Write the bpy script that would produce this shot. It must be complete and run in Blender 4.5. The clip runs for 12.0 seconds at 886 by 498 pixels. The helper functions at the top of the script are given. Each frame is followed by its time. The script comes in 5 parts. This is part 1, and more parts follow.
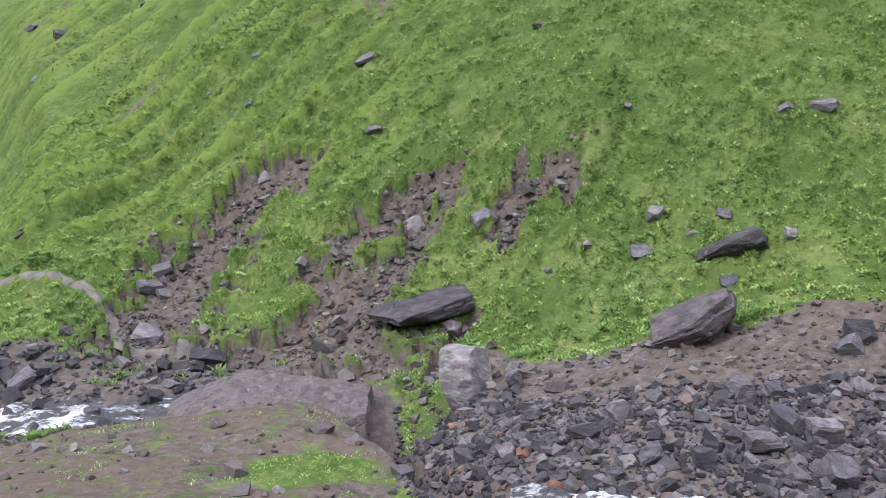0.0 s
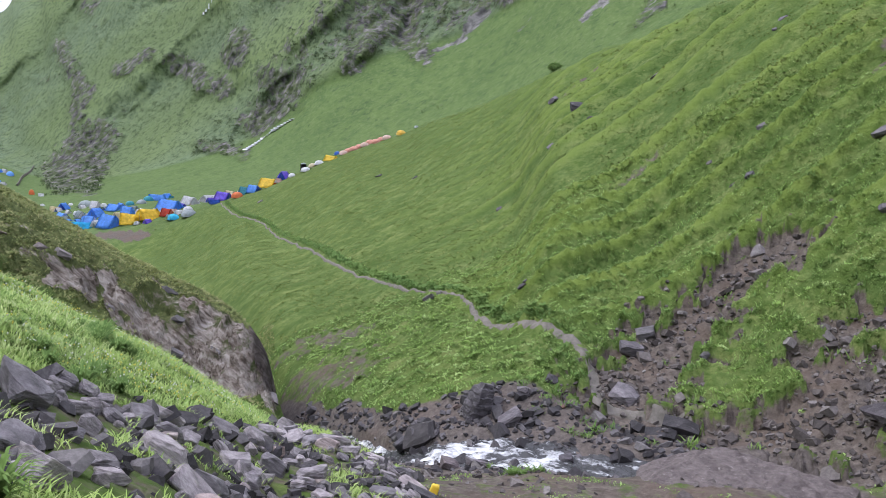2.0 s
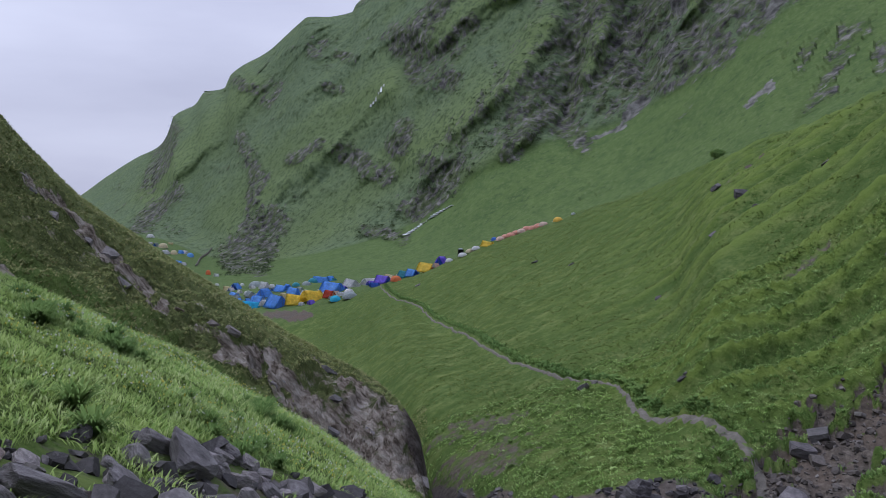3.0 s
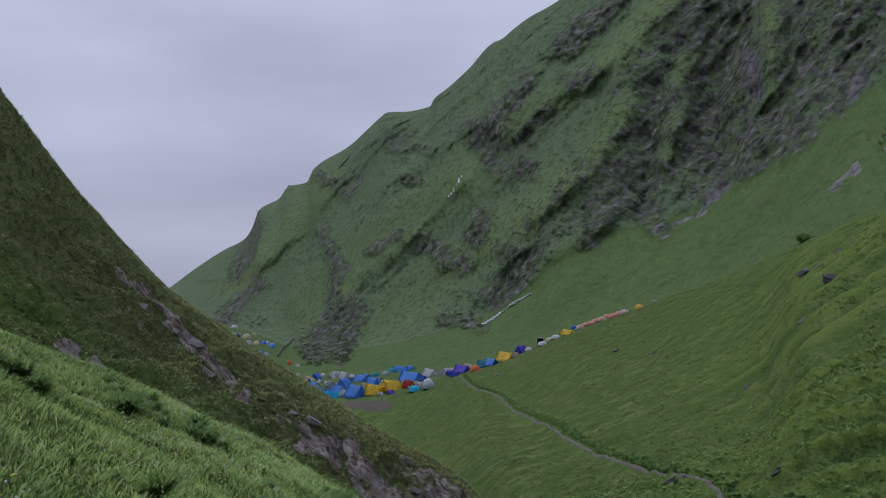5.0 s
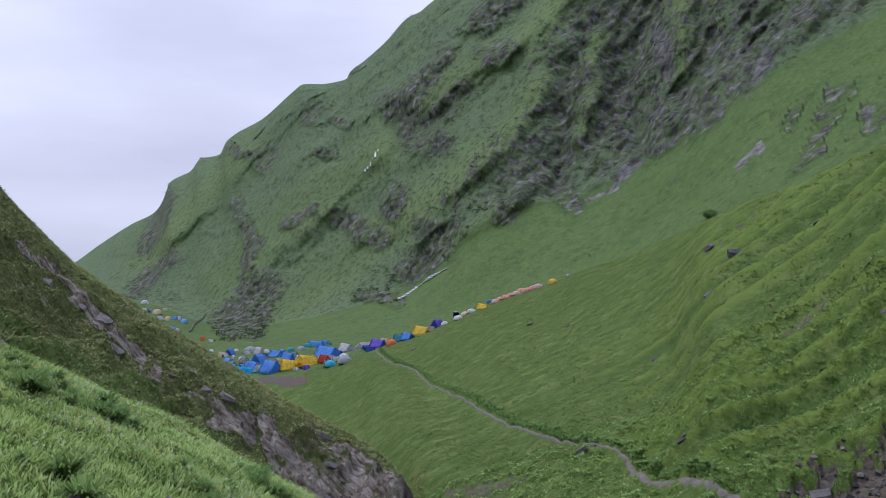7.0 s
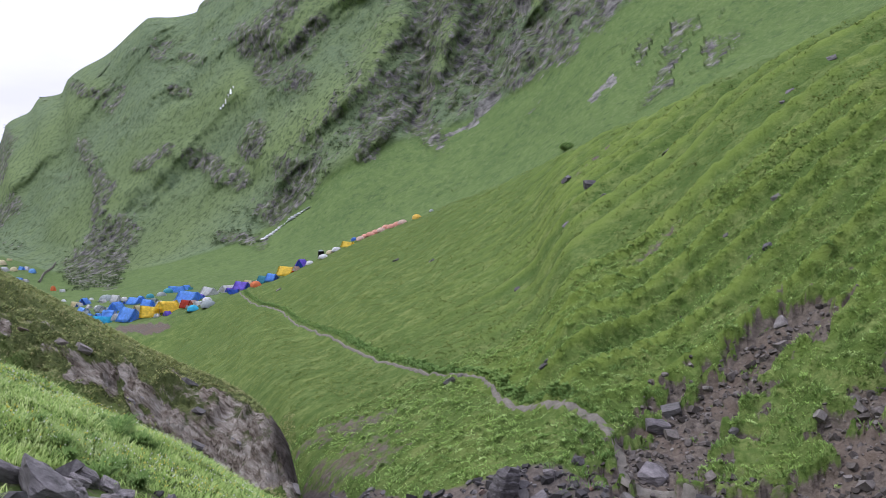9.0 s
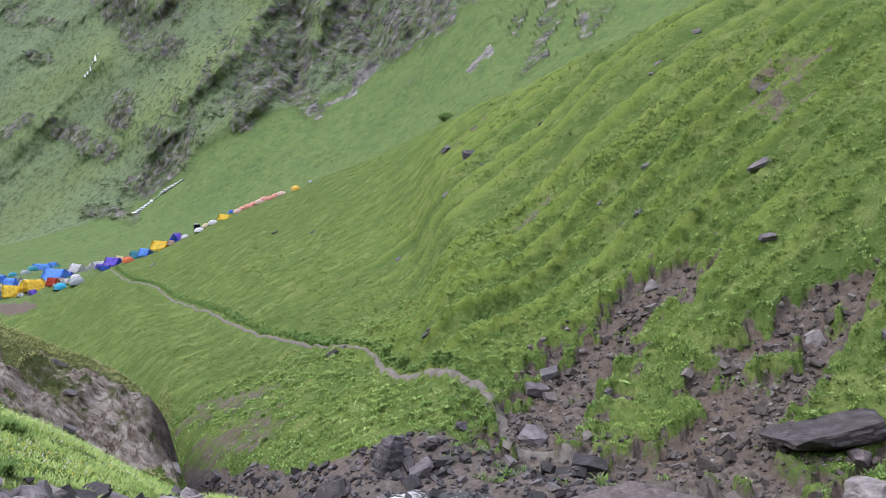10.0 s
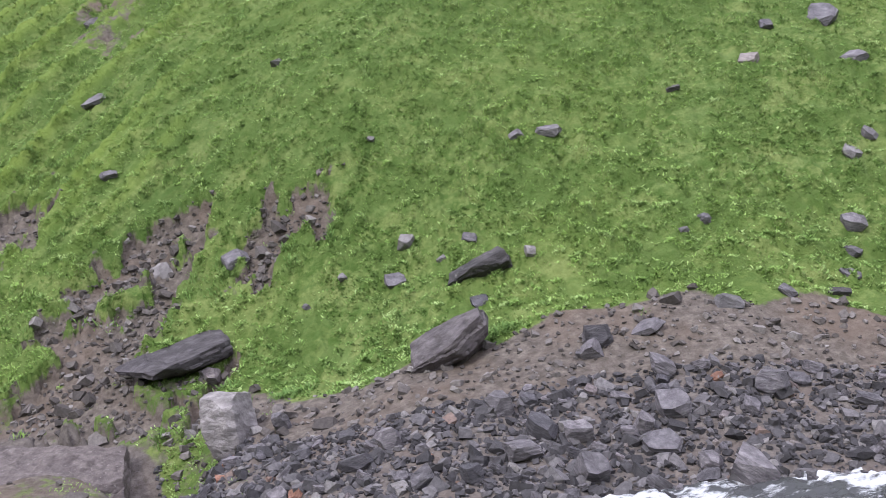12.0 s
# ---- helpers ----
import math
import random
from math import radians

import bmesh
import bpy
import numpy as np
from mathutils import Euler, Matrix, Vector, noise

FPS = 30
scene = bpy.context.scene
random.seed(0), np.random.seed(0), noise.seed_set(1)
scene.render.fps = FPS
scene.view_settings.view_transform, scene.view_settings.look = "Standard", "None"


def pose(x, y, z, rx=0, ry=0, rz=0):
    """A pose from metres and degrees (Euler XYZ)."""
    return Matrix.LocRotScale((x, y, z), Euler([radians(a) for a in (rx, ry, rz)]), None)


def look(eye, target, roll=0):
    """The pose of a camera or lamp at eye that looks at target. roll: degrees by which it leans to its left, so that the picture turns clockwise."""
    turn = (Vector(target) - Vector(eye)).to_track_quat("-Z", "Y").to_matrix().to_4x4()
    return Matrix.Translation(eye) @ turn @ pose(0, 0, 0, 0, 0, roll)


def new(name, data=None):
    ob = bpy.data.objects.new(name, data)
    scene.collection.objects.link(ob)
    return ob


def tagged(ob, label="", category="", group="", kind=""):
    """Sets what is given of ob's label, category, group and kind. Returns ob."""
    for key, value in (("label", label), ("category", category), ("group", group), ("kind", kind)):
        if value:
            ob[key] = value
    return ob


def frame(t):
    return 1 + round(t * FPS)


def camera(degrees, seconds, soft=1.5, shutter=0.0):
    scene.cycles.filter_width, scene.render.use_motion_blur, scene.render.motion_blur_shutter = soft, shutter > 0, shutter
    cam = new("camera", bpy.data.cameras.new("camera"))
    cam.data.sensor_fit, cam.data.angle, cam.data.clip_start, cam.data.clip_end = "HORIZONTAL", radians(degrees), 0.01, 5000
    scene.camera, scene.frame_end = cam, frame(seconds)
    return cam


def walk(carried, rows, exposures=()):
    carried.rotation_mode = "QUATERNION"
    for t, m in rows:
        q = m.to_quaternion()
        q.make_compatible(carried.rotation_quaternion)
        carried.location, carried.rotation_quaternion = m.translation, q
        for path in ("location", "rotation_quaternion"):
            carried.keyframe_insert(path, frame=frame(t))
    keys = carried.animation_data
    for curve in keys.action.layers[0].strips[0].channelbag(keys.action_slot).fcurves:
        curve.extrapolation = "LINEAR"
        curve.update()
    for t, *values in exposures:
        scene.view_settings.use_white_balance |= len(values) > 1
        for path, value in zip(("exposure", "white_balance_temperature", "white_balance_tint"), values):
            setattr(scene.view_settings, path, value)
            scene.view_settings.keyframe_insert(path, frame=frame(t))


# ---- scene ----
# camera: turns on the spot, eye at the origin
PATH = [
    (0.0, 76.203, -1.503, 0.369),
    (0.5, 77.967, -1.141, 12.191),
    (1.0, 78.526, -1.472, 18.211),
    (1.5, 79.333, -1.263, 25.770),
    (2.0, 79.990, -0.664, 31.444),
    (2.5, 83.084, -0.618, 38.027),
    (3.0, 85.405, -0.591, 41.482),
    (3.5, 86.934, -0.481, 42.956),
    (5.3, 91.484, -0.000, 46.769),
    (5.5, 91.558, -0.225, 46.697),
    (6.0, 91.715, -0.187, 46.323),
    (6.5, 91.413, -0.150, 45.912),
    (7.0, 89.454, 0.018, 41.133),
    (7.2, 88.707, 0.310, 39.092),
    (8.8, 85.714, 1.234, 33.314),
    (9.0, 85.285, 1.446, 32.332),
    (9.5, 84.184, 1.534, 29.078),
    (10.0, 83.184, 1.624, 24.634),
    (10.5, 82.172, 1.851, 17.875),
    (11.0, 80.963, 1.110, 4.377),
    (11.5, 79.904, 0.213, -7.357),
    (12.0, 78.706, -0.323, -15.962),
]
EXPOSURE = [(0.0, 0.70, 6450, 8), (1.5, 0.50, 6450, 8), (2.2, 0.24, 6350, 8), (3.0, -0.57, 6050, 7), (3.7, -0.74, 6000, 7), (5.5, -1.10, 6050, 7),
            (6.5, -0.68, 6050, 7), (7.2, -0.29, 6050, 7), (8.8, 0.10, 6400, 8), (9.5, 0.36, 6550, 8), (10.5, 0.53, 6550, 8), (12.0, 0.74, 6500, 8)]
cam = camera(52.91, 12.0, soft=0.75)
walk(cam, [(t, pose(0, 0, 0, a, b, c)) for t, a, b, c in PATH], EXPOSURE)

# light: overcast sky, a broad weak sun behind the cloud
world = bpy.data.worlds.new("overcast_sky")
scene.world = world
world.use_nodes = True
wn, wl = world.node_tree.nodes, world.node_tree.links
wn.clear()
w_out, w_bg = wn.new("ShaderNodeOutputWorld"), wn.new("ShaderNodeBackground")
w_sky = wn.new("ShaderNodeTexSky")
w_sky.sky_type, w_sky.sun_disc = "NISHITA", False
w_sky.sun_elevation, w_sky.sun_rotation = radians(54), radians(252)
w_co = wn.new("ShaderNodeTexCoord")
w_map = wn.new("ShaderNodeMapping")
w_map.inputs["Scale"].default_value = (1.0, 1.0, 4.0)
w_noise = wn.new("ShaderNodeTexNoise")
w_noise.inputs["Scale"].default_value, w_noise.inputs["Detail"].default_value = 2.2, 6
w_noise.inputs["Roughness"].default_value = 0.5
w_ramp = wn.new("ShaderNodeValToRGB")
w_ramp.color_ramp.elements[0].position, w_ramp.color_ramp.elements[1].position = 0.34, 0.68
w_ramp.color_ramp.elements[0].color = (9.8, 9.7, 12.5, 1)
w_ramp.color_ramp.elements[1].color = (12.6, 12.5, 15.5, 1)
w_mix = wn.new("ShaderNodeMix")
w_mix.data_type = "RGBA"
w_mix.inputs["Factor"].default_value = 0.94
wl.new(w_co.outputs["Generated"], w_map.inputs["Vector"])
wl.new(w_map.outputs["Vector"], w_noise.inputs["Vector"])
wl.new(w_noise.outputs["Fac"], w_ramp.inputs["Fac"])
wl.new(w_sky.outputs["Color"], w_mix.inputs["A"])
wl.new(w_ramp.outputs["Color"], w_mix.inputs["B"])
# overcast: the zenith is brighter than the horizon
w_sep = wn.new("ShaderNodeSeparateXYZ")
w_grad = wn.new("ShaderNodeMapRange")
w_grad.inputs["From Min"].default_value, w_grad.inputs["From Max"].default_value = 0.0, 1.0
w_grad.inputs["To Min"].default_value, w_grad.inputs["To Max"].default_value = 0.078, 0.150
wl.new(w_co.outputs["Generated"], w_sep.inputs["Vector"])
wl.new(w_sep.outputs["Z"], w_grad.inputs["Value"])
wl.new(w_grad.outputs["Result"], w_bg.inputs["Strength"])
wl.new(w_mix.outputs["Result"], w_bg.inputs["Color"])
wl.new(w_bg.outputs["Background"], w_out.inputs["Surface"])

sun = new("sun", bpy.data.lights.new("sun", "SUN"))
sun.data.energy, sun.data.angle, sun.data.color = 1.5, radians(14), (1.0, 0.97, 0.92)
sun.matrix_world = look((-45, -15, 65), (0, 0, 0))


# -- terrain: plan of the valley --
# Each guide runs round the stand of the camera: bearing (degrees left of +y), distance, height below or above the eye.

def pchip(xs, ys, q):
    """Smooth curve through xs, ys that never overshoots."""
    xs, ys = np.asarray(xs, float), np.asarray(ys, float)
    h, s = np.diff(xs), np.diff(ys) / np.diff(xs)
    m = np.zeros(len(xs))
    m[0], m[-1] = s[0], s[-1]
    w1, w2 = 2 * h[1:] + h[:-1], h[1:] + 2 * h[:-1]
    same = s[:-1] * s[1:] > 0
    with np.errstate(all="ignore"):
        m[1:-1] = np.where(same, (w1 + w2) / (w1 / s[:-1] + w2 / s[1:]), 0)
    i = np.clip(np.searchsorted(xs, q, "right") - 1, 0, len(xs) - 2)
    u = np.clip((q - xs[i]) / h[i], 0, 1)
    return ((1 + 2 * u) * (1 - u) ** 2 * ys[i] + u * (1 - u) ** 2 * h[i] * m[i]
            + u * u * (3 - 2 * u) * ys[i + 1] + u * u * (u - 1) * h[i] * m[i + 1])


def lattice(ix, iy, seed):
    n = (ix * 374761393 + iy * 668265263 + seed * 974634777) & 0xFFFFFFFF
    n = ((n ^ (n >> 13)) * 1274126177) & 0xFFFFFFFF
    return (n ^ (n >> 16)) & 0xFFFF


def perlin(x, y, seed=0):
    """Gradient noise, about -1 to 1."""
    x, y = np.asarray(x, float), np.asarray(y, float)
    ix, iy = np.floor(x).astype(np.int64), np.floor(y).astype(np.int64)
    fx, fy = x - ix, y - iy
    u, v = fx * fx * fx * (fx * (fx * 6 - 15) + 10), fy * fy * fy * (fy * (fy * 6 - 15) + 10)

    def corner(a, b):
        ang = lattice(ix + a, iy + b, seed) * (2 * np.pi / 65536)
        return np.cos(ang) * (fx - a) + np.sin(ang) * (fy - b)
    n0 = corner(0, 0) * (1 - u) + corner(1, 0) * u
    n1 = corner(0, 1) * (1 - u) + corner(1, 1) * u
    return 1.5 * (n0 * (1 - v) + n1 * v)


def fractal(x, y, seed, octaves=4, gain=0.5):
    out, a = 0.0, 1.0
    for k in range(octaves):
        out = out + a * perlin(x * 2 ** k, y * 2 ** k, seed + k)
        a *= gain
    return out


def ridged(x, y, seed, octaves=4, gain=0.5):
    out, a = 0.0, 1.0
    for k in range(octaves):
        out = out + a * (1 - 2 * np.abs(perlin(x * 2 ** k, y * 2 ** k, seed + k)))
        a *= gain
    return out


def step(a, b, v):
    u = np.clip((v - a) / (b - a), 0, 1)
    return u * u * (3 - 2 * u)


# strips of bare soil (x, y, x, y, half width) --
SCARS = [(-8.1, 43.3, -9.6, 42.8, 1.6), (-9.6, 42.8, -10.7, 41.0, 1.6), (-10.7, 41.0, -11.7, 38.9, 1.4), (-11.7, 38.9, -11.9, 35.7, 2.0), (-11.9,
    35.7, -12.0, 33.8, 1.8), (-0.0, 38.4, -2.1, 38.5, 0.9), (-2.1, 38.5, -4.0, 37.4, 0.9), (-4.0, 37.4, -5.2, 36.2, 0.8), (-0.9, 36.7, -2.1, 34.8, 0.8),
    (-2.1, 34.8, -3.1, 32.7, 0.7), (-3.3, 35.4, -4.9, 33.0, 1.2), (-4.9, 33.0, -6.5, 32.0, 1.0), (4.7, 35.5, 3.6, 35.6, 1.0), (3.6, 35.6, 2.7, 35.3, 1.0),
    (2.7, 35.3, 2.6, 33.9, 0.4), (-3.4, 31.8, -7.2, 32.3, 1.3), (-11.5, 32.1, -7.5, 31.7, 1.2), (-1.8, 29.8, -4.4, 29.7, 1.0), (0.8, 31.1, -0.3, 28.0,
    0.4)]
FAR_SCARS = [(-19.9, 61.8, -21.4, 56.6, 0.6), (-2.9, 58.5, -5.7, 60.4, 1.2), (-4.8, 56.8, -2.9, 53.9, 1.0), (-40.9, 47.5, -35.3, 46.1, 1.8),
    (-32.1, 40.2, -36.0, 40.5, 2.2), (-28.4, 38.5, -34.5, 41.0, 1.2), (-41.0, 101.5, -42.9, 97.2, 1.2), (-223.4, 170.0, -203.5, 169.4, 3.0)]


def near_strips(strips, x, y, ragged=0.0):
    out = np.zeros_like(x)
    rag = ragged * fractal(x / 0.9, y / 0.9, 95, 3)
    for x0, y0, x1, y1, w in strips:
        dx, dy = x1 - x0, y1 - y0
        u = np.clip(((x - x0) * dx + (y - y0) * dy) / (dx * dx + dy * dy + 1e-9), 0, 1)
        d = np.hypot(x - x0 - u * dx, y - y0 - u * dy) + rag * w
        out = np.maximum(out, 1 - step(0.55 * w, 1.5 * w, d))
    return out


# rows: bearing, distance, rise angle in degrees as seen from the stand
FRONT = [(-45, 8, -42), (-5, 8, -44), (20, 8, -42), (30, 8, -39), (37.5, 8, -36), (45, 8, -31), (53, 8, -26), (60, 8, -22.5), (68, 8, -19),
    (78, 8, -10)]
NEAR_EDGE = [(-45, 13, -33), (-20, 11.5, -37), (-5, 12, -36.5), (4, 17, -30.8), (10, 20, -27.6), (20, 20, -27.2), (30, 20, -26.5),
    (37.5, 24, -22.4), (41.5, 26, -21.2), (44, 26, -19.9), (48, 26, -17.1), (53.5, 25, -13.9), (58.7, 24, -10.9), (68, 23, -6.4),
    (78, 23, -2)]
BANK_FOOT = [(-45, 14.5, -30), (-20, 12.5, -35.5), (-5, 13.5, -34.5), (4, 20, -28.2), (10, 23, -25.4), (20, 24, -25), (30, 24, -24.8),
    (37.5, 31, -23.2), (41.2, 33.66, -22), (42.2, 35.7, -21.5), (46, 37.74, -20.4), (50, 38.76, -19.5), (55, 39.78, -15.5),
    (60, 40.8, -12), (68, 40.8, -8), (78, 40.8, -1)]
SPUR = [(-45, 16, -27.2), (-20, 13.5, -33.5), (-5, 14.5, -32.8), (4, 22.5, -25.8), (10, 26, -23.4), (20, 26.5, -23.8), (30, 28.5, -24.2),
    (37.5, 36, -22.6), (41.6, 41, -20.9), (42.2, 45, -19.3), (42.5, 46.5, -18), (42.9, 47.5, -16.4), (44.4, 51, -14.3), (46.6, 54, -12.7),
    (50, 57, -11), (55.2, 62, -7.7), (58.6, 66, -5.4), (61.2, 68, -3.4), (63.8, 70, -1.3), (65.8, 71, 0.9), (68, 72, 3.4), (70.4, 72, 6.4),
    (73.3, 73, 10.2), (78, 75, 15)]
WATER_NEAR = [(-45, 17.2, -26), (-38, 16, -28.3), (-30, 15, -30.5), (-10, 14.5, -33), (-2, 16, -31.6), (5, 23.5, -26.6), (9, 27, -24.9),
    (14, 27.5, -24), (20, 28, -24.2), (26, 29, -23.9), (33, 31.5, -23.6), (38, 40, -22.4), (42, 50, -21.5), (46, 72.6, -20),
    (50, 98.4, -19), (55, 145.75, -17), (60, 217.5, -14), (66, 290, -11), (78, 333.5, -8)]
WATER_FAR = [(-45, 20.4, -21.9), (-38, 19, -24.2), (-30, 17.9, -26.3), (-20, 17, -28), (-10, 16.9, -29), (-2, 19, -28), (5, 26, -25),
    (9, 29, -23.2), (14, 30, -22.3), (20, 30.8, -22.2), (26, 33, -21.2), (33, 34, -22.1), (38, 42.5, -21.4), (42, 53, -20.6),
    (46, 77, -19.2), (50, 104.4, -18), (55, 153.7, -16.4), (60, 229.1, -13.6), (66, 304.5, -10.6), (78, 348, -7.7)]
BANK_TOP = [(-45, 29, -13.3), (-35, 28, -13.2), (-25, 27, -15.4), (-14, 26.5, -18.7), (-9, 26.6, -20.3), (0, 29.5, -20.2), (7, 31.5, -20),
    (14, 33.5, -20), (20, 34.5, -19.4), (26, 36, -18.2), (33, 39, -19.2), (38, 48, -18.6), (42, 62, -17), (46, 88, -16.3),
    (50, 120, -15.5), (55, 172.25, -14), (60, 253.75, -12), (66, 333.5, -9.6), (78, 377, -7.2)]
HILL = [(-45, 46, 2.5), (-25, 43, 2), (-10, 42, 0), (0, 44, -3.5), (7, 46, -5.8), (14, 48, -8.6), (20, 47, -11.8), (24, 46, -12.9),
    (28, 54, -13.2), (32.5, 64, -12.6), (38, 92, -11.2), (42, 150, -9.3), (45.5, 235, -7.9), (50, 250, -9.8), (55, 262, -10.6),
    (60, 320, -9), (66, 390, -7.5), (78, 430, -6)]
BROW = [(-45, 95, 20), (-25, 92, 18), (-10, 90, 15), (0, 90, 11.2), (5.8, 92, 8.4), (7.3, 93, 7.9), (11.1, 97, 6.8), (14.4, 102, 5.3),
    (17.8, 117.33, 3.6), (21.3, 138, 2.2), (24.9, 164.35, 0.8), (28.5, 195.57, -0.7), (32.2, 233.98, -1.9), (34, 251.26, -2.7),
    (38, 270, -4), (40.9, 273, -5.3), (43, 274.5, -6.25), (45.5, 276, -6.9), (49.8, 276, -8.2), (53, 280, -8.8), (56, 290, -9.2),
    (60, 360, -8), (66, 450, -6.5), (78, 495, -5)]
DIP = [(-45, 179.4, 21), (-10, 179.4, 16), (5.8, 179.4, 7.8), (14.4, 193.2, 4.2), (21.3, 220.8, 1), (28.5, 269.1, -2), (34, 310.5, -4.2),
    (40.9, 324.3, -6.2), (45.5, 331.2, -7), (50, 331.2, -7.1), (56, 345, -7.6), (60, 400.2, -7.2), (66, 469.2, -6), (78, 510.6, -5)]
FAN_FOOT = [(-45, 331.2, 22), (-10, 331.2, 17), (5.8, 345, 8.6), (14.4, 351.9, 5), (21.3, 365.7, 2), (28.5, 400.2, -1), (34, 427.8, -3),
    (40.9, 455.4, -5), (46.4, 469.2, -6), (50, 483, -6.4), (56, 524.4, -6.6), (60, 607.2, -5.4), (66, 717.6, -4.4), (78, 828, -4)]
ROCK_FOOT = [(-45, 496.8, 24), (-10, 496.8, 20), (10, 496.8, 14.5), (21.9, 503.7, 9.2), (24.8, 510.6, 7), (27.3, 524.4, 5.3),
    (30.6, 538.2, 3.3), (35.3, 552, 2), (39.2, 565.8, 0.3), (41.1, 572.7, -1.4), (43.9, 586.5, -3.3), (48, 607.2, -4.6),
    (52.2, 648.6, -5.4), (56, 731.4, -5.2), (59.5, 855.6, -3.9), (63.6, 1048.8, -3.2), (78, 1104, -3)]
SKYLINE = [(-45, 855, 27), (0, 842, 27), (20, 828, 24.5), (30, 856, 21), (37.8, 896, 17.0), (39.6, 904, 16.0), (40.9, 910, 15.4), (42.1, 923, 14.6),
    (42.6, 929, 14.2), (43.3, 937, 13.9), (43.9, 945, 13.4), (44.5, 952, 12.7), (46.2, 978, 11.2), (47.1, 992, 10.5), (47.3, 996, 10.1), (48.5, 1018, 9.8),
    (50.1, 1047, 9.7), (50.5, 1057, 9.4), (52.5, 1109, 7.6), (54.8, 1167, 6.1), (55.2, 1178, 5.3), (56.4, 1210, 5.0), (56.9, 1223, 4.3), (58.3, 1258, 3.4),
    (58.45, 1263, 2.8), (59.0, 1285, 1.8), (60.4, 1348, 1.0), (62.3, 1433, -0.3), (63.6, 1504, -1.3), (66, 1587, -2.6), (78, 1656, -3)]
# the far face, by bearing and rise: bearing, rise, bearing, rise, half width
CRESTS = [(44.9, 5.8, 48.3, 3.2, 1.3), (48.3, 3.2, 51.9, 0.5, 1.3), (51.9, 0.5, 55.3, -2.6, 1.3), (38.9, 5.2, 42.5, 2.3, 1.3), (42.5, 2.3, 46.5, -0.9, 1.3),
    (46.5, -0.9, 51.9, -4.9, 1.3), (51.9, -4.9, 54.7, -6.0, 1.3), (32.5, 16.1, 36.8, 11.9, 1.0), (36.8, 11.9, 42.5, 8.8, 1.0), (36.4, 2.3, 38.9, 0.3, 0.8),
    (38.9, 0.3, 41.0, -2.2, 0.8), (53.4, 5.5, 56.2, 2.3, 1.0), (56.2, 2.3, 59.7, -1.3, 1.0), (34.9, 9.6, 38.4, 5.0, 0.9), (30.9, 12.5, 32.4, 6.5, 0.7),
    (26.3, 15.0, 25.9, 10.4, 0.7)]
GULLIES = [(46.1, 4.5, 50.5, 1.9, 0.95), (50.5, 1.9, 53.4, -0.2, 0.95), (53.4, -0.2, 56.2, -3.1, 0.95), (45.0, 0.1, 49.7, -2.8, 1.1), (49.7, -2.8, 53.3, -5.6, 1.1),
    (40.3, -0.6, 43.9, -3.8, 0.95), (49.8, 8.1, 54.8, 3.0, 1.2), (54.8, 3.0, 58.0, -1.3, 1.2), (38.9, 10.2, 44.0, 6.7, 1.1), (33.3, 7.9, 34.0, 2.3, 0.9),
    (28.5, 14.5, 29.5, 9.2, 0.95), (29.5, 9.2, 28.5, 5.0, 0.95), (24.3, 12.2, 25.9, 9.0, 0.8)]
BLUFFS = [(58.4, 2.9, 58.8, 1.0, 0.6), (58.8, 1.0, 59.7, -0.6, 0.6), (54.5, 5.8, 53.4, 5.2, 0.4), (58.0, -0.8, 60.4, -3.2, 0.5), (54.1, 2.1, 53.2, 0.1, 0.5),
    (53.2, 0.1, 53.7, -2.2, 0.5), (52.3, -2.9, 54.6, -5.1, 1.2), (52.8, -4.2, 53.3, -5.6, 0.9), (52.0, 5.7, 52.7, 4.7, 0.5), (48.9, 5.6, 48.1, 5.5, 0.36),
    (49.9, 7.7, 49.4, 7.6, 0.4), (48.1, 7.6, 47.1, 7.4, 0.3), (49.4, 2.1, 51.2, 1.1, 0.35), (48.1, 1.6, 45.2, 0.1, 0.7), (43.9, 3.2, 44.5, 1.8, 0.7),
    (43.9, -3.8, 46.6, -3.5, 0.45), (40.9, -0.6, 43.2, -2.2, 0.8), (42.3, 0.7, 40.9, -0.2, 0.85)]
CLIFFS = [(41.2, 11.6, 43.6, 8.5, 1.0), (44.3, 8.8, 43.0, 6.5, 0.9), (43.0, 6.5, 41.1, 6.2, 0.9), (35.7, 16.1, 38.7, 13.8, 0.95), (36.8, 12.1, 38.2, 11.6, 0.85),
    (40.0, 9.3, 42.0, 7.4, 0.85), (27.6, 6.4, 24.5, 7.9, 1.1), (37.1, 1.6, 35.5, 3.7, 0.85), (34.3, 3.7, 32.6, 2.3, 0.9), (21.0, 12.2, 22.8, 9.8, 1.5),
    (31.9, 13.7, 29.8, 13.9, 0.9), (31.5, 8.2, 30.2, 6.5, 1.0), (28.2, 15.4, 27.5, 10.4, 1.0)]
PALE_SLABS = [(27.4, 12.4, 27.0, 10.4, 0.5), (21.1, 11.0, 21.7, 9.9, 0.4), (21.5, 5.7, 22.8, 4.5, 0.17), (27.4, 8.1, 27.9, 7.6, 0.3), (28.9, 4.9, 30.0, 4.0, 0.36),
    (30.0, 3.4, 32.1, 2.4, 0.12)]
